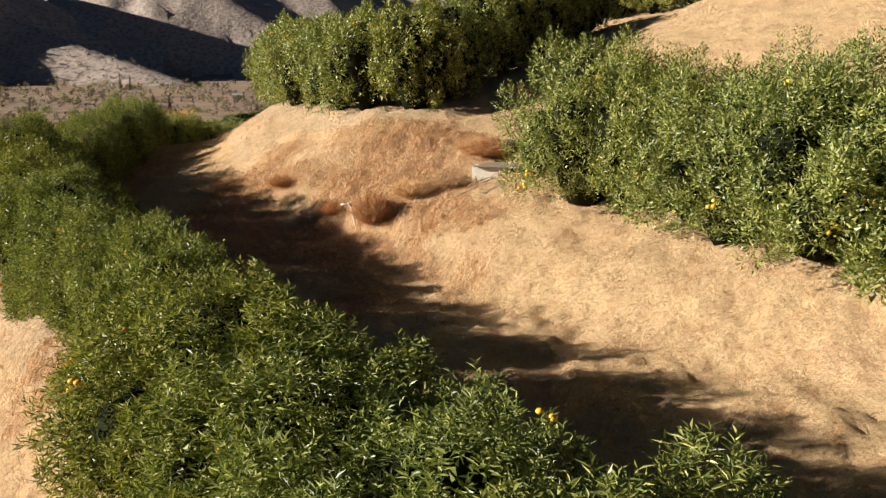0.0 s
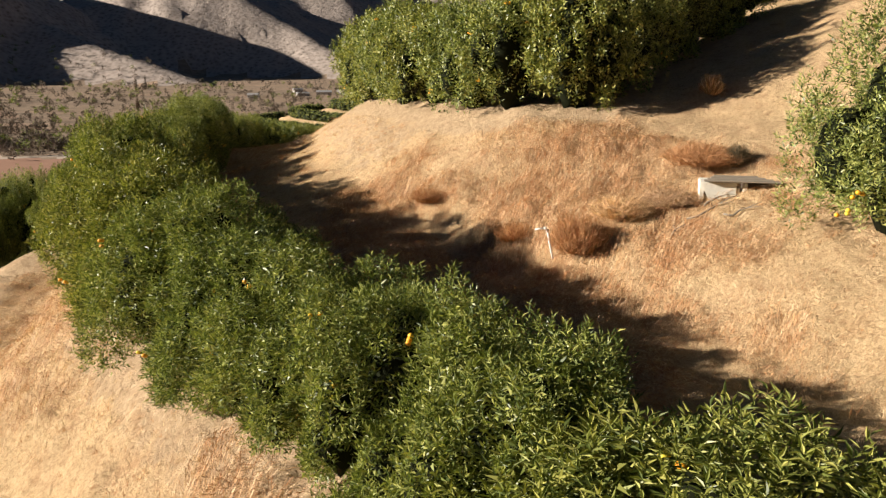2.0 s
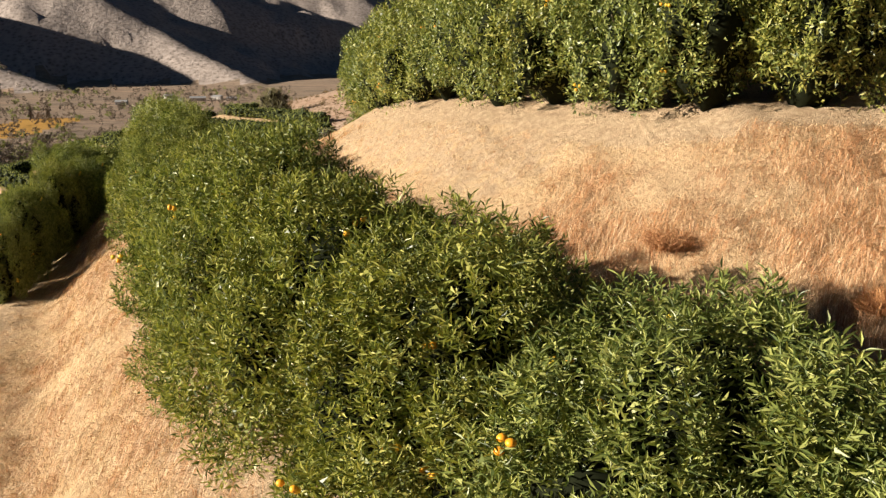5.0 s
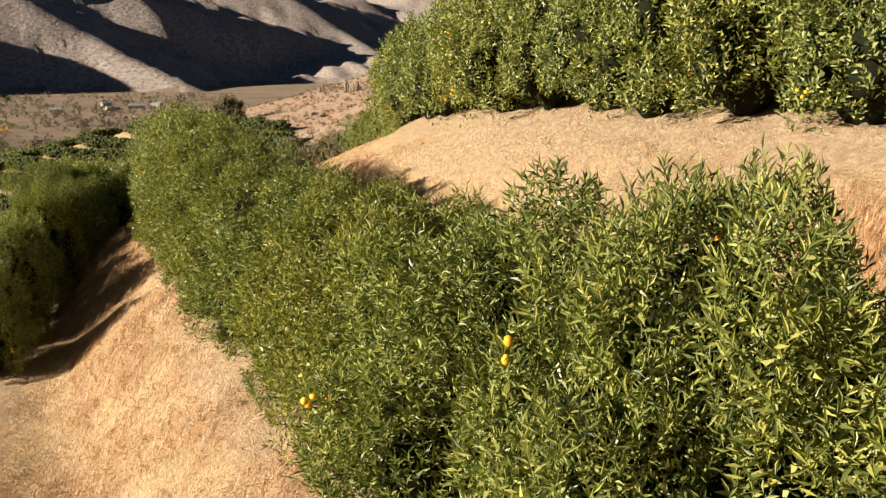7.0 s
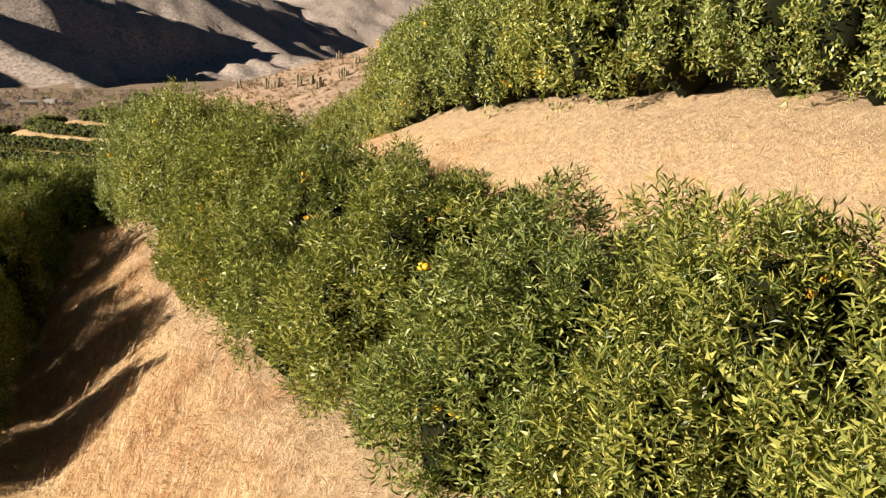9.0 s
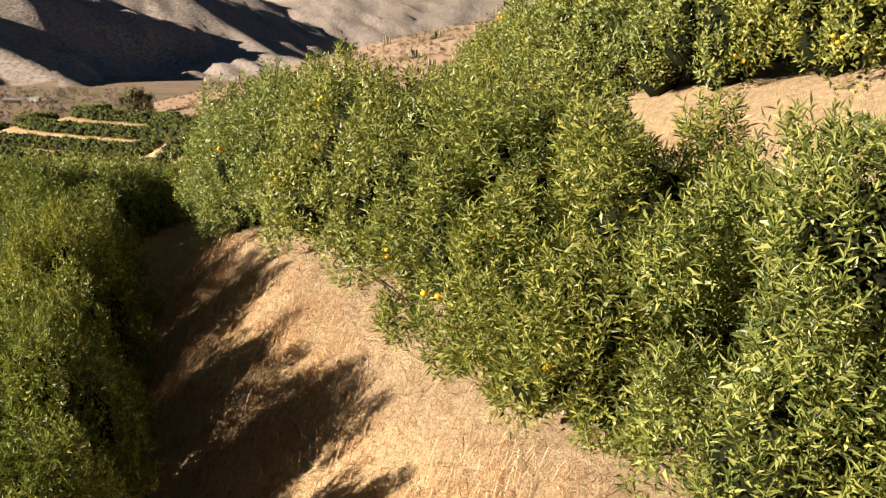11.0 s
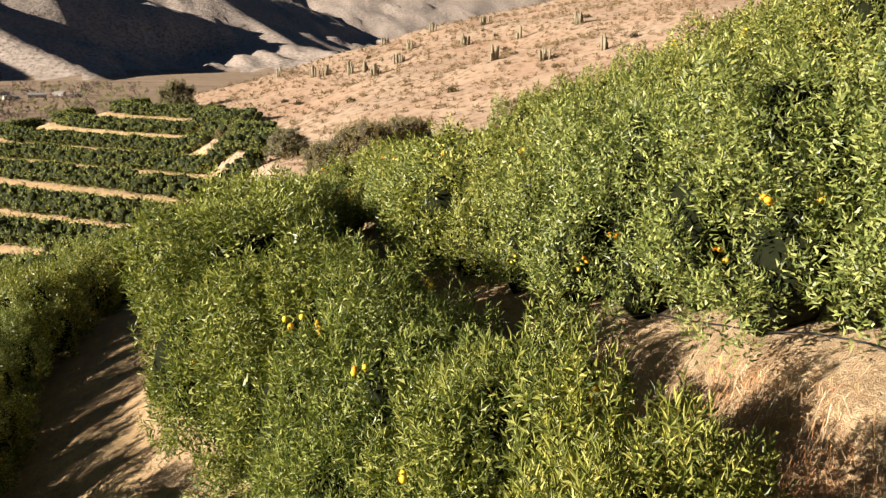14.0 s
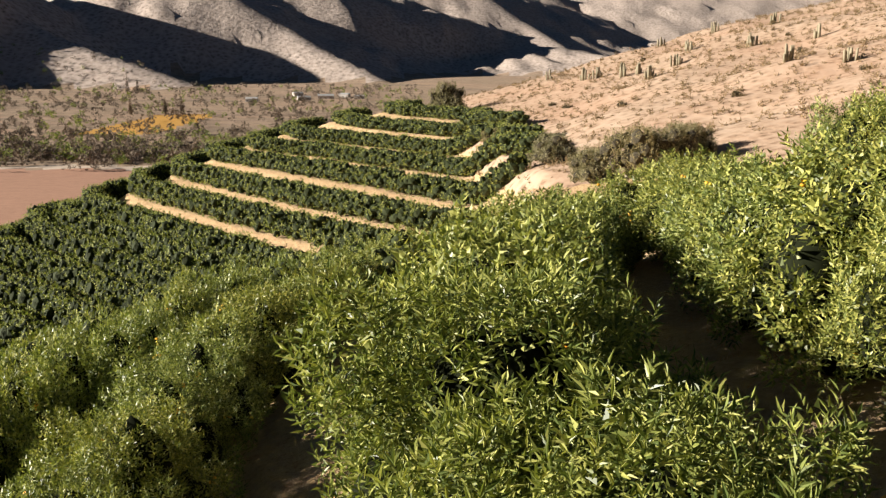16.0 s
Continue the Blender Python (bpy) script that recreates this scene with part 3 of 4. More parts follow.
def crown_data(seed, h, w, lumps_n, sprigs, per, leaf, leaf_mat, cheap=False, core=0.0, slim=(0.15, 0.23)):
    """Leafy shoots over the clumps, older, broader leaves within, and balls coloured as inner shade."""
    rng = np.random.RandomState(seed)
    stretch = np.array([1, 1, 1.0 if core else 1.65])
    lumps = crown_lumps(rng, h / stretch[2], w, lumps_n)
    p, d = on_lumps(rng, lumps, sprigs, 0.86, -1.3 if core else -0.6)
    p, d = p * stretch, unit(d / stretch)
    v, f = sprig_leaves(rng, p, d, per, leaf, (0.1, 0.3) if core else (0.14, 0.36), 0.3 if core else 0.75, slim, cheap)
    k = int(sprigs * 3.2) if not core else sprigs // 4
    q = lumps[rng.randint(len(lumps), size=k)]
    r = unit(rng.normal(size=(k, 3)))
    wide = 0.045 if leaf < 0.15 else 0.07
    iv, jf = sliver_leaves((q[:, :3] + r * q[:, 3:4] * rng.uniform(0.5, 0.92, (k, 1))) * stretch, unit(rng.normal(size=(k, 3)) + 0.4 * r), r, wide * rng.uniform(2.2, 3.6, k), wide * rng.uniform(0.7, 1.1, k))
    # core balls whose dark colour stands in for shade deep in the crown
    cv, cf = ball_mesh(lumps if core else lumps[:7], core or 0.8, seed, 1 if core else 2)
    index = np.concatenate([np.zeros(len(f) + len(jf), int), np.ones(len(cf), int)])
    me = mesh_data("crown", np.vstack([v, iv, cv * stretch]), np.vstack([f, jf + len(v), cf + len(v) + len(iv)]), (leaf_mat, SHADED_MASS if core else CROWN_SHADE), index)
    me.polygons.foreach_set("use_smooth", index.astype(bool))
    return me, p, d


def trunk_data(seed, h):
    rng = random.Random(seed)
    verts, faces = [], []

    def limb(pts, radii, n=8):
        start = len(verts)
        for p, r in zip(pts, radii):
            for k in range(n):
                a = 6.2832 * k / n
                verts.append((p.x + math.cos(a) * r, p.y + math.sin(a) * r, p.z))
        for i in range(len(pts) - 1):
            for k in range(n):
                a, b = start + i * n + k, start + i * n + (k + 1) % n
                faces.append((a, b, b + n, a + n))

    fork = Vector((rng.uniform(-0.06, 0.06), rng.uniform(-0.06, 0.06), h * 0.2))
    limb([Vector((0, 0, -0.3)), Vector((0, 0, 0.06)), fork * 0.6, fork], [0.22, 0.16, 0.13, 0.13])
    for k in range(5):
        a = k * 1.257 + rng.uniform(-0.4, 0.4)
        o = Vector((math.cos(a), math.sin(a), 0))
        limb([fork - Vector((0, 0, 0.08)), fork + o * 0.35 + Vector((0, 0, h * 0.14)), fork + o * h * 0.2 + Vector((0, 0, h * 0.4))], [0.09, 0.06, 0.02], 6)
    return mesh_data("trunk", verts, faces, (BARK,), None, True)


def orange_data():
    bm = bmesh.new()
    bmesh.ops.create_icosphere(bm, subdivisions=2, radius=0.043)
    for v in bm.verts:
        v.co.z *= 0.93
    me = bpy.data.meshes.new("orange")
    bm.to_mesh(me)
    bm.free()
    me.polygons.foreach_set("use_smooth", [True] * len(me.polygons))
    me.materials.append(PEEL)
    return me


ORANGE = orange_data()
LABEL = "bushy orange tree with glossy green leaves and ripe oranges"


def make_tree(seed, h, w, lumps_n, sprigs, per, leaf, fruit, leaf_mat=LEAF, label=LABEL, cheap=False, core=0.0, slim=(0.15, 0.23)):
    root = tagged(new("orange_tree"), label, "tree", "orange trees on the terraces")
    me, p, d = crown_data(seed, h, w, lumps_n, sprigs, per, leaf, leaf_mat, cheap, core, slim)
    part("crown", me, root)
    part("trunk", trunk_data(seed, h), root)
    rng = random.Random(seed)
    spots = [k for k in range(len(p)) if 0.6 < p[k][2] < h * 0.85]
    for k in range(fruit):
        j = rng.choice(spots) if k % 3 == 0 or k == 0 else j
        q = p[j] + d[j] * 0.12 + np.array([rng.uniform(-0.14, 0.14), rng.uniform(-0.14, 0.14), rng.uniform(-0.16, 0.02)]) * (0.4 if k % 3 == 0 else 1)
        o = part("orange", ORANGE, root)
        o.location = q
    return root


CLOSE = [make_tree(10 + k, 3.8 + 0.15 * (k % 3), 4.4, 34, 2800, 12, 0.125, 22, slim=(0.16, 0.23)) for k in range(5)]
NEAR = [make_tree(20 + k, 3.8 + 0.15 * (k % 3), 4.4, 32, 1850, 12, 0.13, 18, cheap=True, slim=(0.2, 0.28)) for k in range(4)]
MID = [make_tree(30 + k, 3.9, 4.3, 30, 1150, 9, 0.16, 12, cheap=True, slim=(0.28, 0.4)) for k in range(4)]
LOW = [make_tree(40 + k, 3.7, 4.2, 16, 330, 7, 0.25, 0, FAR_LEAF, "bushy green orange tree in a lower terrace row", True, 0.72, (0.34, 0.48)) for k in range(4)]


def along(line, step):
    out, left = [], 0.0
    for (ax, ay), (bx, by) in zip([p[:2] for p in line], [p[:2] for p in line[1:]]):
        seg = math.hypot(bx - ax, by - ay)
        s = left
        while s < seg:
            out.append((ax + (bx - ax) * s / seg, ay + (by - ay) * s / seg))
            s += step
        left = s - seg
    return out


used = set()


def plant(choose, line, step, seed, size=lambda x, y: (1.0, 1.0)):
    rng = random.Random(seed)
    for x, y in along(line, step):
        kinds = choose(x, y)
        if not kinds:
            continue
        x, y = x + rng.uniform(-0.25, 0.25), y + rng.uniform(-0.25, 0.25)
        src = kinds[rng.randrange(len(kinds))]
        wide, tall = size(x, y)
        s = rng.uniform(0.9, 1.1)
        m = Matrix.LocRotScale((x, y, at(x, y) - 0.05), Euler((0, 0, rng.uniform(0, 6.283))), None)
        ob = src if src not in used else copy_thing(src, m)
        used.add(src)
        ob.matrix_basis = m @ Matrix.Diagonal((1.04 * s * wide, 1.04 * s * wide, 1.02 * tall * rng.uniform(0.95, 1.06), 1))


def size_a(x, y):
    wide = np.interp(y, [0, 13, 15, 17, 20, 28, 42, 46, 58, 62], [1.15, 1.2, 0.85, 0.9, 1.08, 1.0, 1.04, 1.05, 1.05, 0.98])
    tall = np.interp(y, [0, 8.5, 10, 12, 13.2, 14.2, 15.8, 16.8, 19, 21, 22.5, 24, 25.5, 27, 31, 35, 39, 41, 44, 47, 57, 60, 63, 72, 75, 80, 85], [0.84, 0.85, 0.82, 0.8, 1.05, 0.9, 0.79, 0.89, 0.86, 0.74, 0.78, 0.9, 0.95, 1.05, 1.17, 1.1, 0.98, 0.9, 0.95, 1.0, 0.98, 0.9, 1.0, 1.0, 0.98, 0.93, 1.0])
    return float(wide), float(tall)


def size_c(x, y):
    wide = np.interp(y, [50, 55, 58, 63, 67, 80], [0.66, 0.68, 0.76, 0.82, 1.0, 1.0])
    return float(wide), float(np.interp(y, [50, 52, 55, 57, 60, 63, 70, 80, 86], [0.85, 0.95, 1.06, 1.2, 1.14, 1.12, 1.08, 1.0, 0.97]))


plant(lambda x, y: CLOSE if 3 < y < 52 else NEAR if y < 72 else MID, ROW_A, 2.7, 1, size_a)
plant(lambda x, y: CLOSE if 50 < y < 69 else MID if y > 49.5 else None, [(x + 0.25, y) for x, y, z in ROW_C] + [(-21.6, 93.5)], 2.5, 2, size_c)
plant(lambda x, y: NEAR if y > 15 else MID, [(4.3, 25.0)] + ROW_G[1:4], 1.9, 3, lambda x, y: (1.15, 1.16) if y < 21 else (1.1, 1.15))
plant(lambda x, y: MID, ROW_B, 2.7, 4, lambda x, y: (1.08, 1.16))
plant(lambda x, y: MID, [(3, 70), (6, 66), (11, 60.5), (15.5, 56.5), (20.8, 50), (20.8, 43), (18.6, 37.5), (18.6, 30)], 2.7, 5)
# near end of the first row stretched tall, mostly unseen, to shade row C
for k, line in enumerate(DOWN_ROWS[:6]):
    plant(lambda x, y: (NEAR if k == 0 and y < 82 else MID if k < 2 and y < 96 else LOW) if y > (50, 60, 70, 78, 82, 85)[k] else None, [(x - 0.5, y) for x, y, z in line] if k == 0 else line, 2.4, 20 + k, lambda x, y: (0.84, float(np.interp(y, [62, 67, 72], [1.5, 1.15, 0.9])) if k == 0 else 1.12))


def joined_rows(name, lines, step, seed, kinds, size, tall, label):
    """Far rows of trees as one mesh."""
    rng = random.Random(seed)
    vs, fs, mi, base = [], [], [], 0
    protos = []
    for k in range(kinds):
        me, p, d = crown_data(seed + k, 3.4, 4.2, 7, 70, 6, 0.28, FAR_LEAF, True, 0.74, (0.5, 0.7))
        n = len(me.vertices)
        co = np.empty(n * 3)
        me.vertices.foreach_get("co", co)
        tri = np.array([list(f.vertices) for f in me.polygons])
        idx = np.empty(len(me.polygons), int)
        me.polygons.foreach_get("material_index", idx)
        protos.append((co.reshape(-1, 3), tri, idx))
        bpy.data.meshes.remove(me)
    pts = np.array([(x, y, tall[min(k, len(tall) - 1)]) for k, line in enumerate(lines) for x, y in along(line, step)])
    z = height(pts[:, 0], pts[:, 1])
    for (x, y, t), zz in zip(pts, z):
        co, tri, idx = protos[rng.randrange(kinds)]
        a, s = rng.uniform(0, 6.283), size * rng.uniform(0.93, 1.07)
        rot = np.array([[math.cos(a), -math.sin(a), 0], [math.sin(a), math.cos(a), 0], [0, 0, t]]) * s
        vs.append(co @ rot.T + np.array([x, y, zz - 0.1]))
        fs.append(tri + base)
        mi.append(idx)
        base += len(co)
    me = mesh_data(name, np.vstack(vs), np.vstack(fs), (FAR_LEAF, SHADED_MASS), np.concatenate(mi))
    return tagged(new(name, me), label, "orchard rows", kind="stuff")


BETWEEN = [[((p[0] + q[0]) / 2, (p[1] + q[1]) / 2) for p, q in zip(a, b)] for a, b in zip(SPUR[7:], SPUR[8:])]
joined_rows("orchard_rows", SPUR + BETWEEN + [line[6:] for line in DOWN_ROWS[6:]], 1.7, 70, 4, 1.17, (0.78, 0.82, 0.86, 0.9, 0.98, 1.05, 1.15, 1.2, 1.2, 1.2, 1.2), "terraced rows of green orange trees on the spur")


# ---- small things on the slope ----
def box_mesh(bm, x0, y0, z0, x1, y1, z1, m=Matrix()):
    made = bmesh.ops.create_cube(bm, size=1.0)["verts"]
    for v in made:
        v.co = m @ Vector((x0 + (v.co.x + 0.5) * (x1 - x0), y0 + (v.co.y + 0.5) * (y1 - y0), z0 + (v.co.z + 0.5) * (z1 - z0)))


def finish(name, bm, mat, parent=None, bevel=0.0, label=""):
    if bevel:
        bmesh.ops.bevel(bm, geom=bm.edges[:], offset=bevel, segments=2, affect="EDGES")
    me = bpy.data.meshes.new(name)
    bm.to_mesh(me)
    bm.free()
    me.materials.append(mat)
    return part(name, me, parent, label)


def tube(name, pts, radius, mat, parent=None, n=8):
    verts, faces = [], []
    for i, p in enumerate(pts):
        a, b = Vector(pts[max(0, i - 1)]), Vector(pts[min(len(pts) - 1, i + 1)])
        t = (b - a).normalized()
        u = t.orthogonal().normalized()
        w = t.cross(u)
        r = radius[i] if isinstance(radius, (list, tuple)) else radius
        for k in range(n):
            an = 6.2832 * k / n
            verts.append(tuple(Vector(p) + u * math.cos(an) * r + w * math.sin(an) * r))
    for i in range(len(pts) - 1):
        for k in range(n):
            a, b = i * n + k, i * n + (k + 1) % n
            faces.append((a, b, b + n, a + n))
    faces += [tuple(range(n))[::-1], tuple(range(len(verts) - n, len(verts)))]
    return part(name, mesh_data(name, verts, faces, (mat,), None, True), parent)


def irrigation_box(x, y, turn):
    root = tagged(new("irrigation_box"), "whitewashed concrete valve box with weathered board lid on the slope", "valve box")
    root.matrix_basis = pose(x, y, at(x, y) - 0.12, 0, 0, turn)
    bm = bmesh.new()
    box_mesh(bm, -0.6, -0.4, -0.35, 0.34, -0.28, 0.5)
    for v in bm.verts:
        if v.co.z < 0 and v.co.x < 0:
            v.co.x += 0.42
    finish("front_wall", bm, CONCRETE, root, 0.015)
    for name, b in (("back_wall", (-0.6, 0.28, -0.35, 0.62, 0.4, 0.52)), ("side_wall", (-0.6, -0.277, -0.1, -0.48, 0.277, 0.5)),
                    ("side_wall", (0.5, -0.4, -0.35, 0.62, 0.277, 0.5)), ("sill", (0.343, -0.39, -0.35, 0.497, -0.29, 0.2))):
        bm = bmesh.new()
        box_mesh(bm, *b)
        finish(name, bm, CONCRETE, root, 0.015)
    for k in range(4):
        bm = bmesh.new()
        box_mesh(bm, -0.5 + 0.1 * k, -0.55 + 0.29 * k, 0.525 + 0.006 * k, 1.45 - 0.16 * k, -0.29 + 0.29 * k, 0.56 + 0.006 * k)
        finish("lid_board", bm, BOARD, root, 0.006, "weathered grey board")
    return root


irrigation_box(1.65, 29.8, -12)


def standpipe(x, y):
    z = at(x, y)
    root = tagged(new("standpipe"), "thin white irrigation standpipe with bent top beside a dry bush", "pipe")
    root.location = (x, y, z)
    tube("riser", [(0.12, 0, -0.2), (0.09, 0, 0.1), (0.0, 0, 0.5), (-0.06, 0, 0.82)], 0.028, PIPE, root)
    tube("elbow", [(-0.058, 0, 0.8), (-0.07, 0, 0.87), (-0.1, 0, 0.9), (-0.16, 0, 0.9)], 0.04, PIPE, root)
    tube("arm", [(-0.15, 0, 0.9), (-0.4, 0.02, 0.86)], 0.026, PIPE, root)
    return root


standpipe(-3.1, 28.95)


def stem_bush(name, x, y, wide, tall, n, mat, label, category, seed, thick=0.012, lean=1.0):
    """A tangle of thin bent stems."""
    rng = np.random.RandomState(seed)
    a = rng.uniform(0, 6.283, n)
    out = rng.uniform(0.05, 1.0, n) ** 0.6
    top = np.stack([np.cos(a) * out * wide / 2, np.sin(a) * out * wide / 2, tall * np.sqrt(np.maximum(0.05, 1 - (out * 0.9) ** 2)) * rng.uniform(0.55, 1.08, n)], 1)
    foot = np.stack([np.cos(a) * out * wide * 0.16, np.sin(a) * out * wide * 0.16, np.full(n, -0.05)], 1)
    mid = (top + foot) / 2 + rng.normal(0, 0.07 * wide * lean, (n, 3))
    side = unit(np.cross(top - foot, rng.normal(size=(n, 3)))) * thick
    tip = top + rng.normal(0, 0.1 * wide, (n, 3))
    v = np.stack([foot - side, foot + side, mid + side * 0.8, mid - side * 0.8, top + side * 0.5, top - side * 0.5, tip], 1).reshape(-1, 3)
    v[:, 2] = np.maximum(v[:, 2], -0.05)
    i = np.arange(n)[:, None] * 7
    f = np.concatenate([i + np.array([[0, 1, 2]]), i + np.array([[0, 2, 3]]), i + np.array([[3, 2, 4]]), i + np.array([[3, 4, 5]]), i + np.array([[5, 4, 6]])])
    root = tagged(new(name, mesh_data(name, v, f, (mat,))), label, category)
    root.location = (x, y, at(x, y))
    return root


stem_bush("dry_bush", -2.35, 28.75, 1.7, 0.95, 2200, BRUSH, "round russet tangle of dead brush on the straw slope", "dry bush", 5, 0.007)
stem_bush("dry_bush", 2.55, 31.5, 0.9, 0.55, 700, DRY_LEAF, "small olive-brown shrub above the valve box", "shrub", 6, 0.008)
stem_bush("dry_bush", 1.75, 32.0, 2.6, 0.5, 1600, BRUSH, "wide heap of reddish dead weeds above the valve box", "dry bush", 12, 0.007)
stem_bush("dry_bush", 3.5, 37.6, 1.0, 0.7, 260, STRAW_BLADE, "pale dry shrub at the edge of the tree shade", "shrub", 7)
stem_bush("dry_bush", -6.5, 34.6, 1.4, 0.4, 900, BRUSH, "low heap of reddish dead brush on the bank", "dry bush", 8, 0.008)
stem_bush("dry_bush", -3.9, 30.6, 1.3, 0.45, 800, BRUSH, "low heap of reddish dead brush on the bank", "dry bush", 9, 0.008)
stem_bush("dry_bush", -1.05, 29.7, 1.9, 0.5, 1500, STRAW_BLADE, "flattened heap of pale straw stems on the slope", "dry bush", 10, 0.007)
stem_bush("dry_bush", 0.35, 29.9, 1.8, 0.45, 1200, DRY_STEM, "grey-brown heap of dead stems beside the valve box", "dry bush", 11, 0.007)


def fallen_branch(x, y, turn, length, seed):
    rng = random.Random(seed)
    z = at(x, y)
    root = tagged(new("fallen_branch"), "grey fallen branch lying on dry straw", "branch", "fallen branches near the valve box")
    root.matrix_basis = pose(x, y, z + 0.05, 0, 0, turn)
    pts = [(length * k / 5, rng.uniform(-0.08, 0.08), at(x + math.cos(radians(turn)) * length * k / 5, y + math.sin(radians(turn)) * length * k / 5) - z + rng.uniform(0, 0.06)) for k in range(6)]
    tube("stem", pts, [0.03, 0.028, 0.024, 0.02, 0.014, 0.006], BOARD, root, 6)
    for k in (2, 3):
        p = Vector(pts[k])
        tube("twig", [tuple(p), tuple(p + Vector((0.18, 0.16 * (-1) ** k, 0.06))), tuple(p + Vector((0.34, 0.22 * (-1) ** k, 0.05)))], [0.012, 0.009, 0.004], BOARD, root, 5)


for k, (x, y, a, n) in enumerate([(0.4, 28.4, 20, 1.6), (0.9, 28.9, 35, 1.2), (1.2, 28.0, 10, 1.0), (-0.2, 27.8, 50, 0.9)]):
    fallen_branch(x, y, a, n, k)

hose_pts = [(x - 0.35, y, at(x - 0.35, y) + 0.05) for x, y in along(ROW_A, 0.8) if 40 < y < 66]
hose = tube("drip_hose", hose_pts, 0.013, HOSE, None, 6)
tagged(hose, "black drip irrigation hose lying under orange trees", "hose")


def straw_layer(name, n, seed, inside, length, up, label):
    """Loose straw lying on the ground, each blade its own sliver."""
    rng = np.random.RandomState(seed)
    pts = np.empty((0, 2))
    while len(pts) < n:
        q = np.stack([rng.uniform(-32, 14, n * 2), rng.uniform(8, 72, n * 2)], 1)
        pts = np.vstack([pts, q[inside(q[:, 0], q[:, 1], rng.rand(n * 2))]])
    pts = pts[:n]
    x, y = pts.T
    z = height(x, y)
    gx, gy = (height(x + 0.15, y) - z) / 0.15, (height(x, y + 0.15) - z) / 0.15
    turn = 2.2 * waves(x, y, 3.0, 11) + rng.normal(0, 0.9, n)
    ln = rng.uniform(*length, n)
    flat = np.stack([np.cos(turn), np.sin(turn), gx * np.cos(turn) + gy * np.sin(turn) + rng.uniform(0, up, n)], 1)
    base = np.stack([x, y, z - 0.01], 1)
    side = unit(np.cross(flat, np.array([-0.2, 0, 1.0]))) * rng.uniform(0.0025, 0.0055, n)[:, None]
    tip = base + unit(flat) * ln[:, None] + np.array([0, 0, 0.02])
    v = np.stack([base - side, base + side, tip], 1).reshape(-1, 3)
    f = np.arange(n * 3).reshape(-1, 3)
    return tagged(new(name, mesh_data(name, v, f, (STRAW_BLADE,))), label, "dry grass", kind="stuff")


def on_slope(x, y, r):
    da, pa, sa = line_field(x, y, ROW_A)
    db, pb, sb = line_field(x, y, ROW_B)
    dc, pc, sc = line_field(x, y, ROW_C)
    thick = 0.45 + 0.4 * waves(x, y, 5, 12)
    return (da > 1.2) & (db > 1.8) & (dc > 1.5) & ((sa < 0) & (da < 16) | (sa > 0) & (sc < 0)) & (r < thick)


straw_layer("loose_straw", 150000, 21, on_slope, (0.08, 0.22), 0.5, "loose golden straw and cut dry grass strewn on slopes")

def grass_tufts(name, n, blades, seed, inside, mat, label, tall=(0.05, 0.17)):
    """Tussocks of dry grass that stand out of the mat of straw."""
    rng = np.random.RandomState(seed)
    pts = np.empty((0, 2))
    while len(pts) < n:
        q = np.stack([rng.uniform(-30, 16, n * 2), rng.uniform(6, 80, n * 2)], 1)
        pts = np.vstack([pts, q[inside(q[:, 0], q[:, 1], rng.rand(n * 2))]])
    pts = pts[:n]
    z = height(pts[:, 0], pts[:, 1])
    big = rng.uniform(0.6, 1.3, n) * (0.8 + 0.5 * waves(pts[:, 0], pts[:, 1], 4, 15))
    c = np.repeat(np.stack([pts[:, 0], pts[:, 1], z - 0.02], 1), blades, 0)
    big = np.repeat(np.clip(big, 0.4, 1.8), blades)
    k = n * blades
    a = rng.uniform(0, 6.283, k)
    out = np.stack([np.cos(a), np.sin(a), np.zeros(k)], 1)
    foot = c + out * rng.uniform(0, 0.16, (k, 1)) * big[:, None]
    tip = foot + (out * rng.uniform(0.3, 1.3, (k, 1)) + np.array([0.25, 0.1, 0]) + np.array([0, 0, 1.0])) * (rng.uniform(*tall, k) * big)[:, None]
    side = np.cross(out, np.array([0, 0, 1.0])) * rng.uniform(0.003, 0.006, (k, 1))
    v = np.stack([foot - side, foot + side, tip], 1).reshape(-1, 3)
    return tagged(new(name, mesh_data(name, v, np.arange(k * 3).reshape(-1, 3), (mat,))), label, "dry grass", kind="stuff")


grass_tufts("grass_tussocks", 12000, 11, 51, on_slope, STRAW_BLADE, "pale dry grass tussocks on the banks")
grass_tufts("russet_tussocks", 3600, 14, 52, lambda x, y, r: on_slope(x, y, r * 1.6 - 0.3 * waves(x, y, 7, 17)), BRUSH, "russet dry weed tussocks on the banks", (0.08, 0.24))



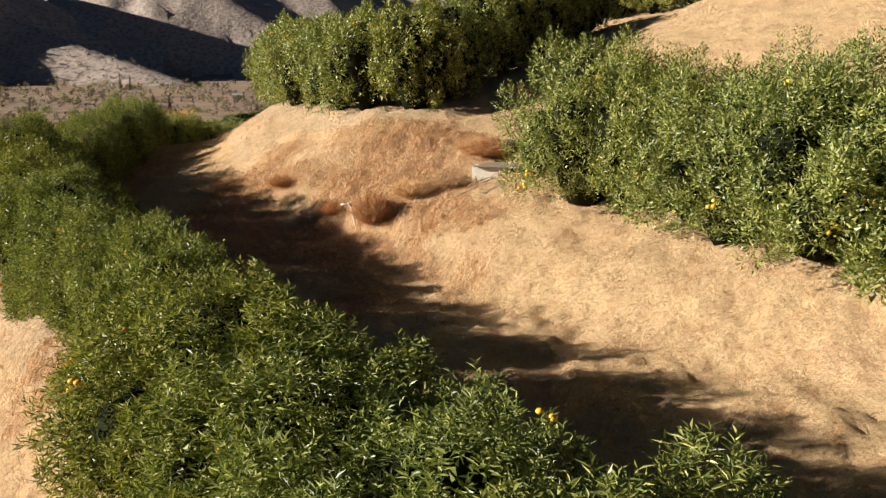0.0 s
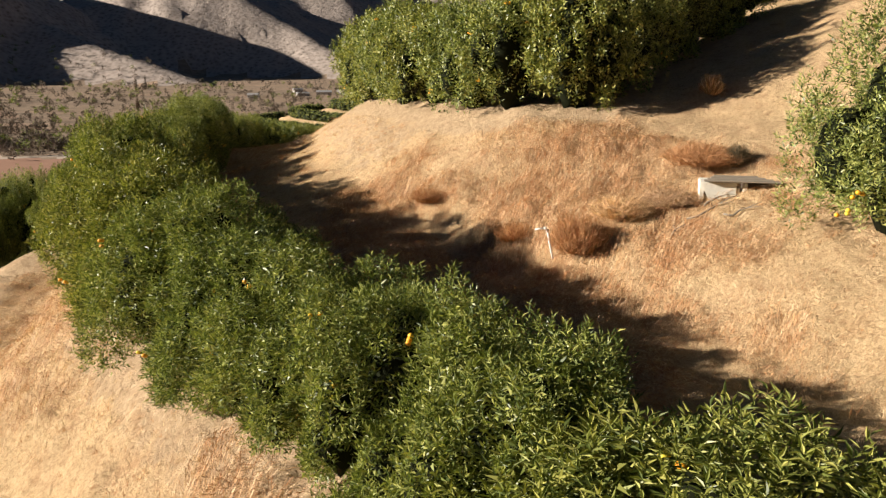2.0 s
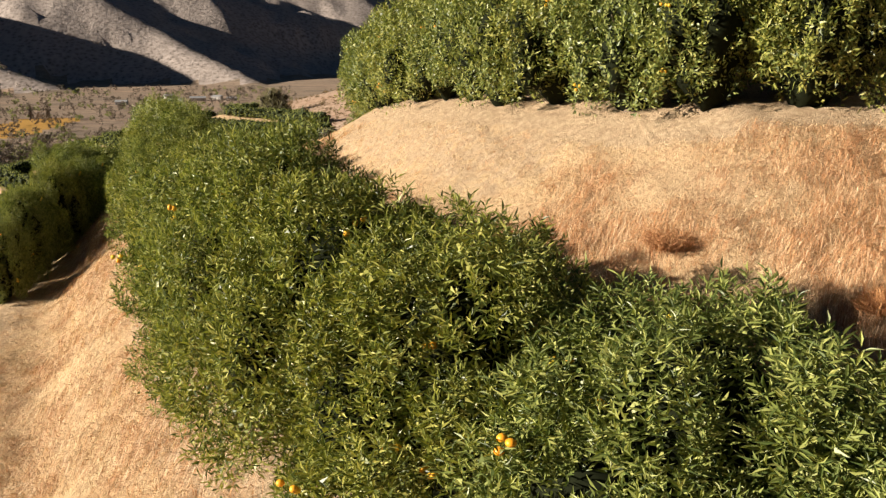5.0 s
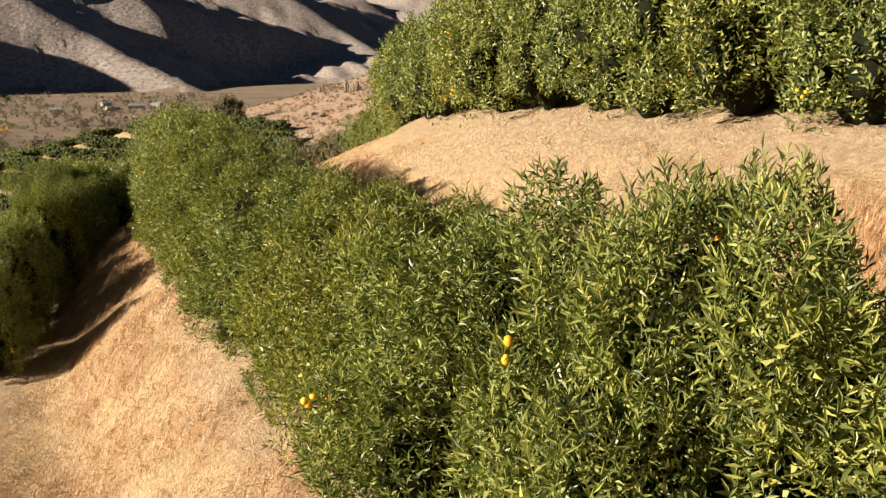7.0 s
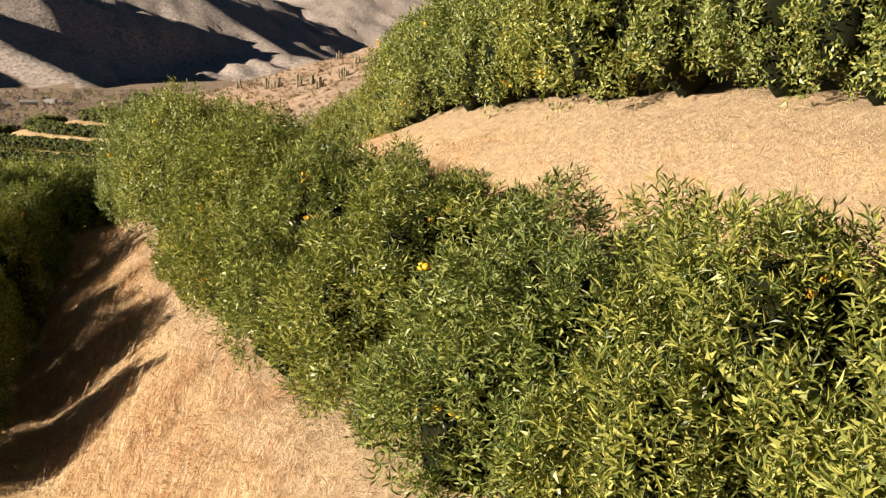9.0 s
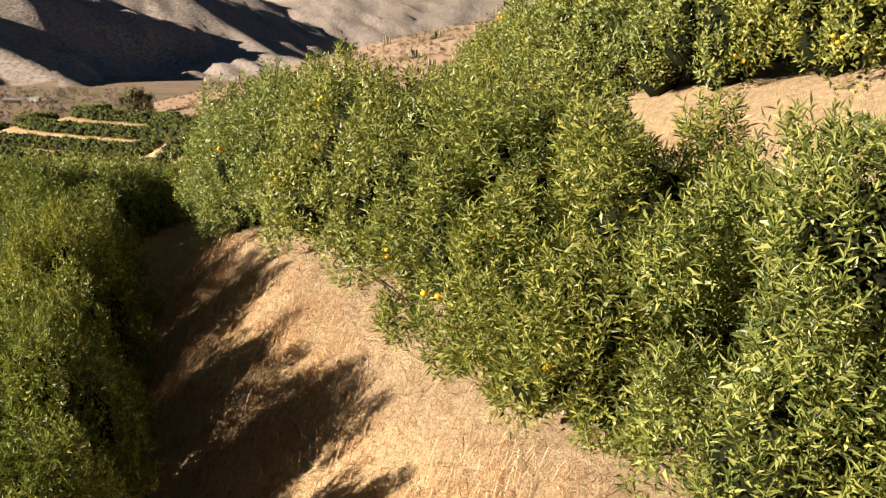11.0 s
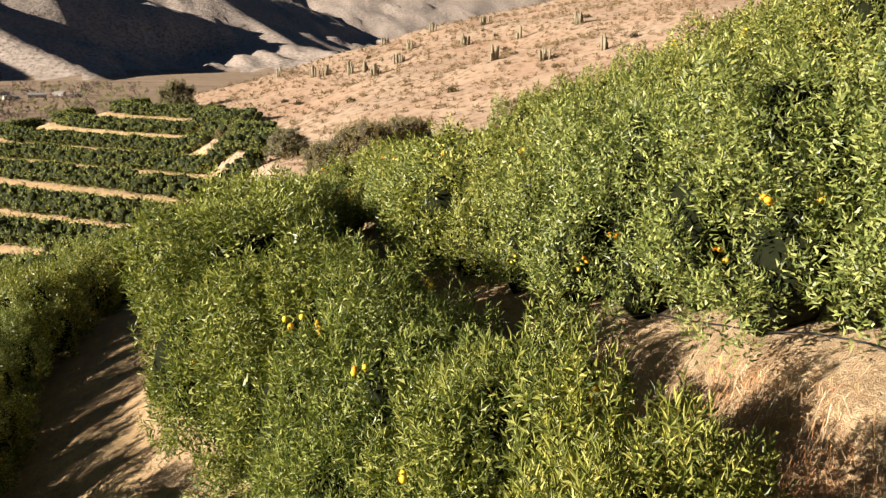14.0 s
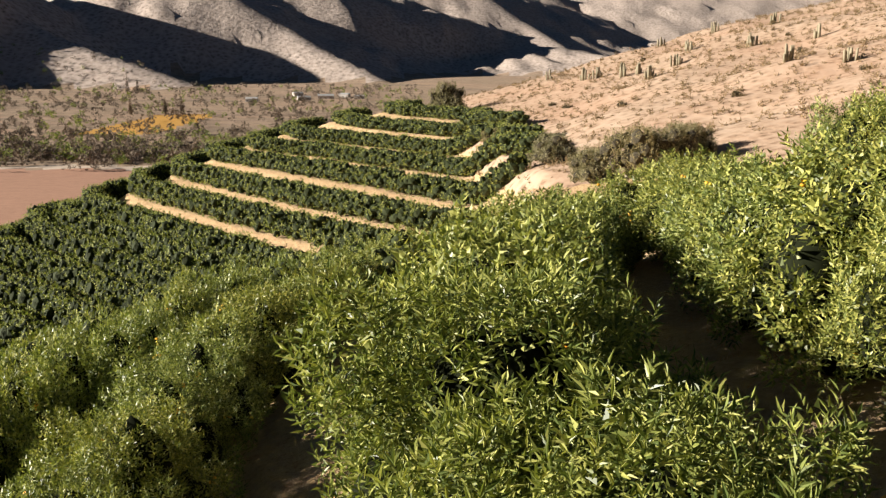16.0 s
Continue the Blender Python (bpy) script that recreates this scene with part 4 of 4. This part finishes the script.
def weed_mat(name, clumps, stems, seed, box, inside, label):
    """Matted dead weeds: arched stems that lie over one another in swirls."""
    rng = np.random.RandomState(seed)
    pts = np.empty((0, 2))
    while len(pts) < clumps:
        q = np.stack([rng.uniform(box[0], box[1], clumps * 3), rng.uniform(box[2], box[3], clumps * 3)], 1)
        pts = np.vstack([pts, q[inside(q[:, 0], q[:, 1], rng.rand(clumps * 3))]])
    pts = pts[:clumps]
    k = clumps * stems
    lean = np.repeat(3.0 * waves(pts[:, 0], pts[:, 1], 4.0, 31) + rng.uniform(-0.6, 0.6, clumps), stems) + rng.normal(0, 1.3, k)
    big = np.repeat(rng.uniform(0.5, 1.25, clumps), stems)
    foot = np.repeat(pts, stems, 0) + rng.normal(0, 0.22, (k, 2)) * big[:, None]
    z0 = height(foot[:, 0], foot[:, 1])
    way = np.stack([np.cos(lean), np.sin(lean)], 1)
    ln = rng.uniform(0.16, 0.55, k) * big
    tip = foot + way * ln[:, None]
    z1 = height(tip[:, 0], tip[:, 1]) + rng.uniform(-0.01, 0.03, k)
    top = np.maximum(z0, z1) + ln * rng.uniform(0.03, 0.2, k)
    half = rng.uniform(0.003, 0.0065, k)[:, None] * np.stack([-way[:, 1], way[:, 0]], 1)
    mid = (foot + tip) / 2
    v = np.stack([np.column_stack([foot, z0 - 0.02]), np.column_stack([mid - half, top]), np.column_stack([mid + half, top + 0.004]), np.column_stack([tip, z1])], 1).reshape(-1, 3)
    i = np.arange(k)[:, None] * 4
    f = np.concatenate([i, i + 1, i + 2, i + 1, i + 3, i + 2], 1).reshape(-1, 3)
    index = np.repeat((np.repeat(rng.rand(clumps), stems) + rng.normal(0, 0.15, k) > 0.52).astype(int), 2)
    return tagged(new(name, mesh_data(name, v, f, (STRAW_BLADE, BRUSH), index)), label, "dry weeds", kind="stuff")


weed_mat("weed_mat", 3600, 28, 61, (-10, 9, 17, 46), lambda x, y, r: on_slope(x, y, r * 0.9) & (y < 37 + 5 * waves(x, y, 9, 19) + 4 * r) & (r > 0.03 + 0.22 * np.clip(x - 1.5 + (29 - y) * 0.6, 0, 8)), "matted dead weeds and straw swirled over the bank")
weed_mat("straw_mat", 2200, 26, 62, (-26, -14, 24, 66), lambda x, y, r: on_slope(x, y, r * 0.9), "matted pale straw on the lower terrace bank")

# ---- the dry hill, the gully and the valley ----
def cactus(x, y, seed):
    rng = random.Random(seed)
    root = tagged(new("cactus"), "cluster of tall grey-green columnar cactus stems on the dry hill", "cactus", "columnar cacti on the dry hill")
    root.location = (x, y, at(x, y) - 0.1)
    for k in range(rng.randrange(6, 12)):
        a, r = rng.uniform(0, 6.283), rng.uniform(0.1, 1.1)
        hgt = rng.uniform(1.2, 2.9) * (1.15 - 0.25 * r)
        bx, by = math.cos(a) * r, math.sin(a) * r
        lean = 0.12 * r
        rad = rng.uniform(0.16, 0.26)
        tube("stem", [(bx, by, -0.2), (bx + math.cos(a) * lean, by + math.sin(a) * lean, hgt * 0.4), (bx + math.cos(a) * lean * 1.6, by + math.sin(a) * lean * 1.6, hgt * 0.93),
                      (bx + math.cos(a) * lean * 1.6, by + math.sin(a) * lean * 1.6, hgt)], [rad, rad * 1.05, rad * 0.9, rad * 0.3], CACTUS, root, 7)


CACTI = [(25.7, 257.4), (27.2, 288.5), (-3.0, 279.8), (4.6, 253.4), (2.6, 256.3), (8.9, 247.1), (11.8, 245.4), (12.9, 238.0), (19.3, 242.6), (39.9, 284.9), (35.8, 245.9), (51.4, 275.2), (41.7, 227.0), (32.4, 193.0), (52.1, 220.5), (40.8, 186.6), (26.6, 202.0)]
for k, (x, y) in enumerate(CACTI):
    cactus(x, y, 200 + k)


def leafy_bush(x, y, wide, tall, sprigs, leaf, mat, label, seed):
    rng = np.random.RandomState(seed)
    lumps = crown_lumps(rng, 1.0, 1.3, 16)
    lumps[:, 2] = np.maximum(lumps[:, 2] - 0.12, 0.08)
    scale = np.array([wide / 1.5, wide / 1.5, tall])
    p, d = on_lumps(rng, lumps, sprigs, 0.75)
    v, f = sprig_leaves(rng, p * scale, unit(d / scale), 6, leaf, (0.2, 0.6), slim=(0.3, 0.45), cheap=True)
    # balls within the bush, coloured dark as its inner shade
    cv, cf = ball_mesh(lumps, 0.6, seed, 1)
    index = np.concatenate([np.zeros(len(f), int), np.ones(len(cf), int)])
    me = mesh_data("crown", np.vstack([v, cv * scale]), np.vstack([f, cf + len(v)]), (mat, BUSH_SHADE), index)
    root = tagged(new("bush"), label, "bush")
    root.location = (x, y, at(x, y) - 0.1)
    part("crown", me, root)
    tube("stem", [(0, 0, -0.4), (0.05, 0, 0.1), (0.1, 0.05, tall * 0.4)], [0.18, 0.14, 0.06], BARK, root, 7)


DULL = "wide dusty grey-green bush in the dry gully"
for k, (x, y, w, h) in enumerate([(-12.6, 153, 7, 4.6), (-8.6, 151, 9, 6.6), (-4.8, 152, 8, 6.2), (-1, 156, 6, 4.6), (-20.5, 206, 6, 3.0), (-14.4, 174, 8, 4.6)]):
    leafy_bush(x, y, w, h, 1500, 0.26, BUSH_LEAF, DULL, 300 + k)
leafy_bush(-28.5, 258, 12, 9.5, 1300, 0.45, BUSH_LEAF, "large round thorn bush on the saddle of the dry hill", 320)
rng = random.Random(9)
for k in range(12):
    x, y = rng.uniform(-8, 85), rng.uniform(175, 290)
    leafy_bush(x, y, rng.uniform(1.2, 2.6), rng.uniform(0.6, 1.2), 60, 0.3, DRY_LEAF, "small brown shrub on the dry hill", 340 + k)


def house(x, y, w, d, h, turn):
    root = tagged(new("house"), "small pale farm house with grey metal roof among valley trees", "house", "farm houses in the valley")
    root.matrix_basis = pose(x, y, at(x, y) - 0.3, 0, 0, turn)
    bm = bmesh.new()
    box_mesh(bm, -w / 2, -d / 2, 0, w / 2, d / 2, h)
    finish("wall", bm, HOUSE_WALL, root)
    verts = [(-w / 2 - 0.4, -d / 2 - 0.5, h), (w / 2 + 0.4, -d / 2 - 0.5, h), (w / 2 + 0.4, d / 2 + 0.5, h), (-w / 2 - 0.4, d / 2 + 0.5, h), (-w / 2 - 0.4, 0, h + d * 0.24), (w / 2 + 0.4, 0, h + d * 0.24)]
    part("roof", mesh_data("roof", verts, [(0, 1, 5, 4), (2, 3, 4, 5), (0, 4, 3), (1, 2, 5), (3, 2, 1, 0)], (HOUSE_ROOF,)), root)
    for k in range(3):
        bm = bmesh.new()
        cx = -w / 2 + w * (k + 0.5) / 3
        box_mesh(bm, cx - 0.6, -d / 2 - 0.06, 0.9 if k != 1 else 0.0, cx + 0.6, -d / 2 - 0.003, 2.1)
        finish("window" if k != 1 else "door", bm, DARK_PANE, root)


for x, y, w, d, h, a in [(-182, 1180, 20, 9, 4, 5), (-162, 1215, 14, 8, 4, -18), (-206, 1152, 16, 8, 3.5, 22), (-138, 1172, 12, 8, 4, 0), (-228, 1240, 13, 8, 4, 30), (-262, 1110, 14, 8, 4, 0)]:
    house(x, y, w, d, h, a)


def poplar(x, y, tall, seed):
    rng = np.random.RandomState(seed)
    lumps = np.array([[0, 0, tall * (0.15 + 0.8 * u), tall * 0.075 * (1.1 - u) + 0.4] for u in np.linspace(0, 1, 12)])
    p, d = on_lumps(rng, lumps, 160, 0.7)
    v, f = sprig_leaves(rng, p, d, 5, 1.4, (0.6, 1.4), 0.9)
    root = tagged(new("poplar"), "tall slim poplar standing in the valley", "tree", "poplars in the valley")
    root.location = (x, y, at(x, y) - 0.2)
    part("crown", mesh_data("crown", v, f, (GREY_TWIG,)), root)
    tube("trunk", [(0, 0, -0.5), (0, 0, tall * 0.5), (0, 0, tall * 0.95)], [0.5, 0.35, 0.08], BARK, root, 7)


for k, (x, y, n) in enumerate([(-470, 1270, 27), (-458, 1276, 22), (-300, 900, 17), (-285, 905, 15), (-330, 890, 16)]):
    poplar(x, y, n, 400 + k)


def scatter_trees(name, spots, kinds, mat, label, seed, leaf, tall, sprigs=40):
    rng = np.random.RandomState(seed)
    protos = []
    for k in range(kinds):
        lumps = crown_lumps(rng, 1.0, 1.15, 8)
        p, d = on_lumps(rng, lumps, sprigs, 0.7)
        protos.append(sprig_leaves(rng, p * tall, d, 5, leaf, (0.2, 0.7), slim=(0.3, 0.45)))
    z = height(spots[:, 0], spots[:, 1])
    vs, fs, base = [], [], 0
    for (x, y, s), zz in zip(spots, z):
        v, f = protos[rng.randint(kinds)]
        a = rng.uniform(0, 6.283)
        rot = np.array([[math.cos(a), -math.sin(a), 0], [math.sin(a), math.cos(a), 0], [0, 0, 1]]) * s
        vs.append(v @ rot.T + np.array([x, y, zz - 0.2]))
        fs.append(f + base)
        base += len(v)
    return tagged(new(name, mesh_data(name, np.vstack(vs), np.vstack(fs), (mat,))), label, "trees", kind="stuff")


def river_spots(n, seed):
    rng = np.random.RandomState(seed)
    y = np.concatenate([rng.normal(555, 24, n // 3), rng.normal(640, 40, n // 6), rng.uniform(680, 1500, n - n // 3 - n // 6)])
    x = -80 - rng.uniform(0, 1, n) * (y - 60) * 0.62 + 20
    return np.stack([x, y, rng.uniform(0.6, 1.3, n)], 1)


scatter_trees("riverside_trees", river_spots(1500, 3), 4, GREY_TWIG, "leafless grey-brown riverside trees in the valley", 31, 1.7, 7.0, 14)
scatter_trees("valley_trees", river_spots(500, 5) * np.array([1, 1.02, 1]), 3, FAR_LEAF, "dark green trees among valley plots", 32, 1.7, 5.5, 14)


def scrub_spots(n, seed):
    rng = np.random.RandomState(seed)
    x, y = rng.uniform(-26, 120, n), rng.uniform(160, 300, n)
    ok = np.abs(hill_land(x, y) - height(x, y)) < 0.6
    return np.stack([x, y, rng.uniform(0.5, 1.5, n)], 1)[ok]


scatter_trees("hill_scrub", scrub_spots(4200, 8), 4, HILL_SCRUB, "low grey-brown scrub dotted over the dry hill", 33, 0.3, 0.62, 6)
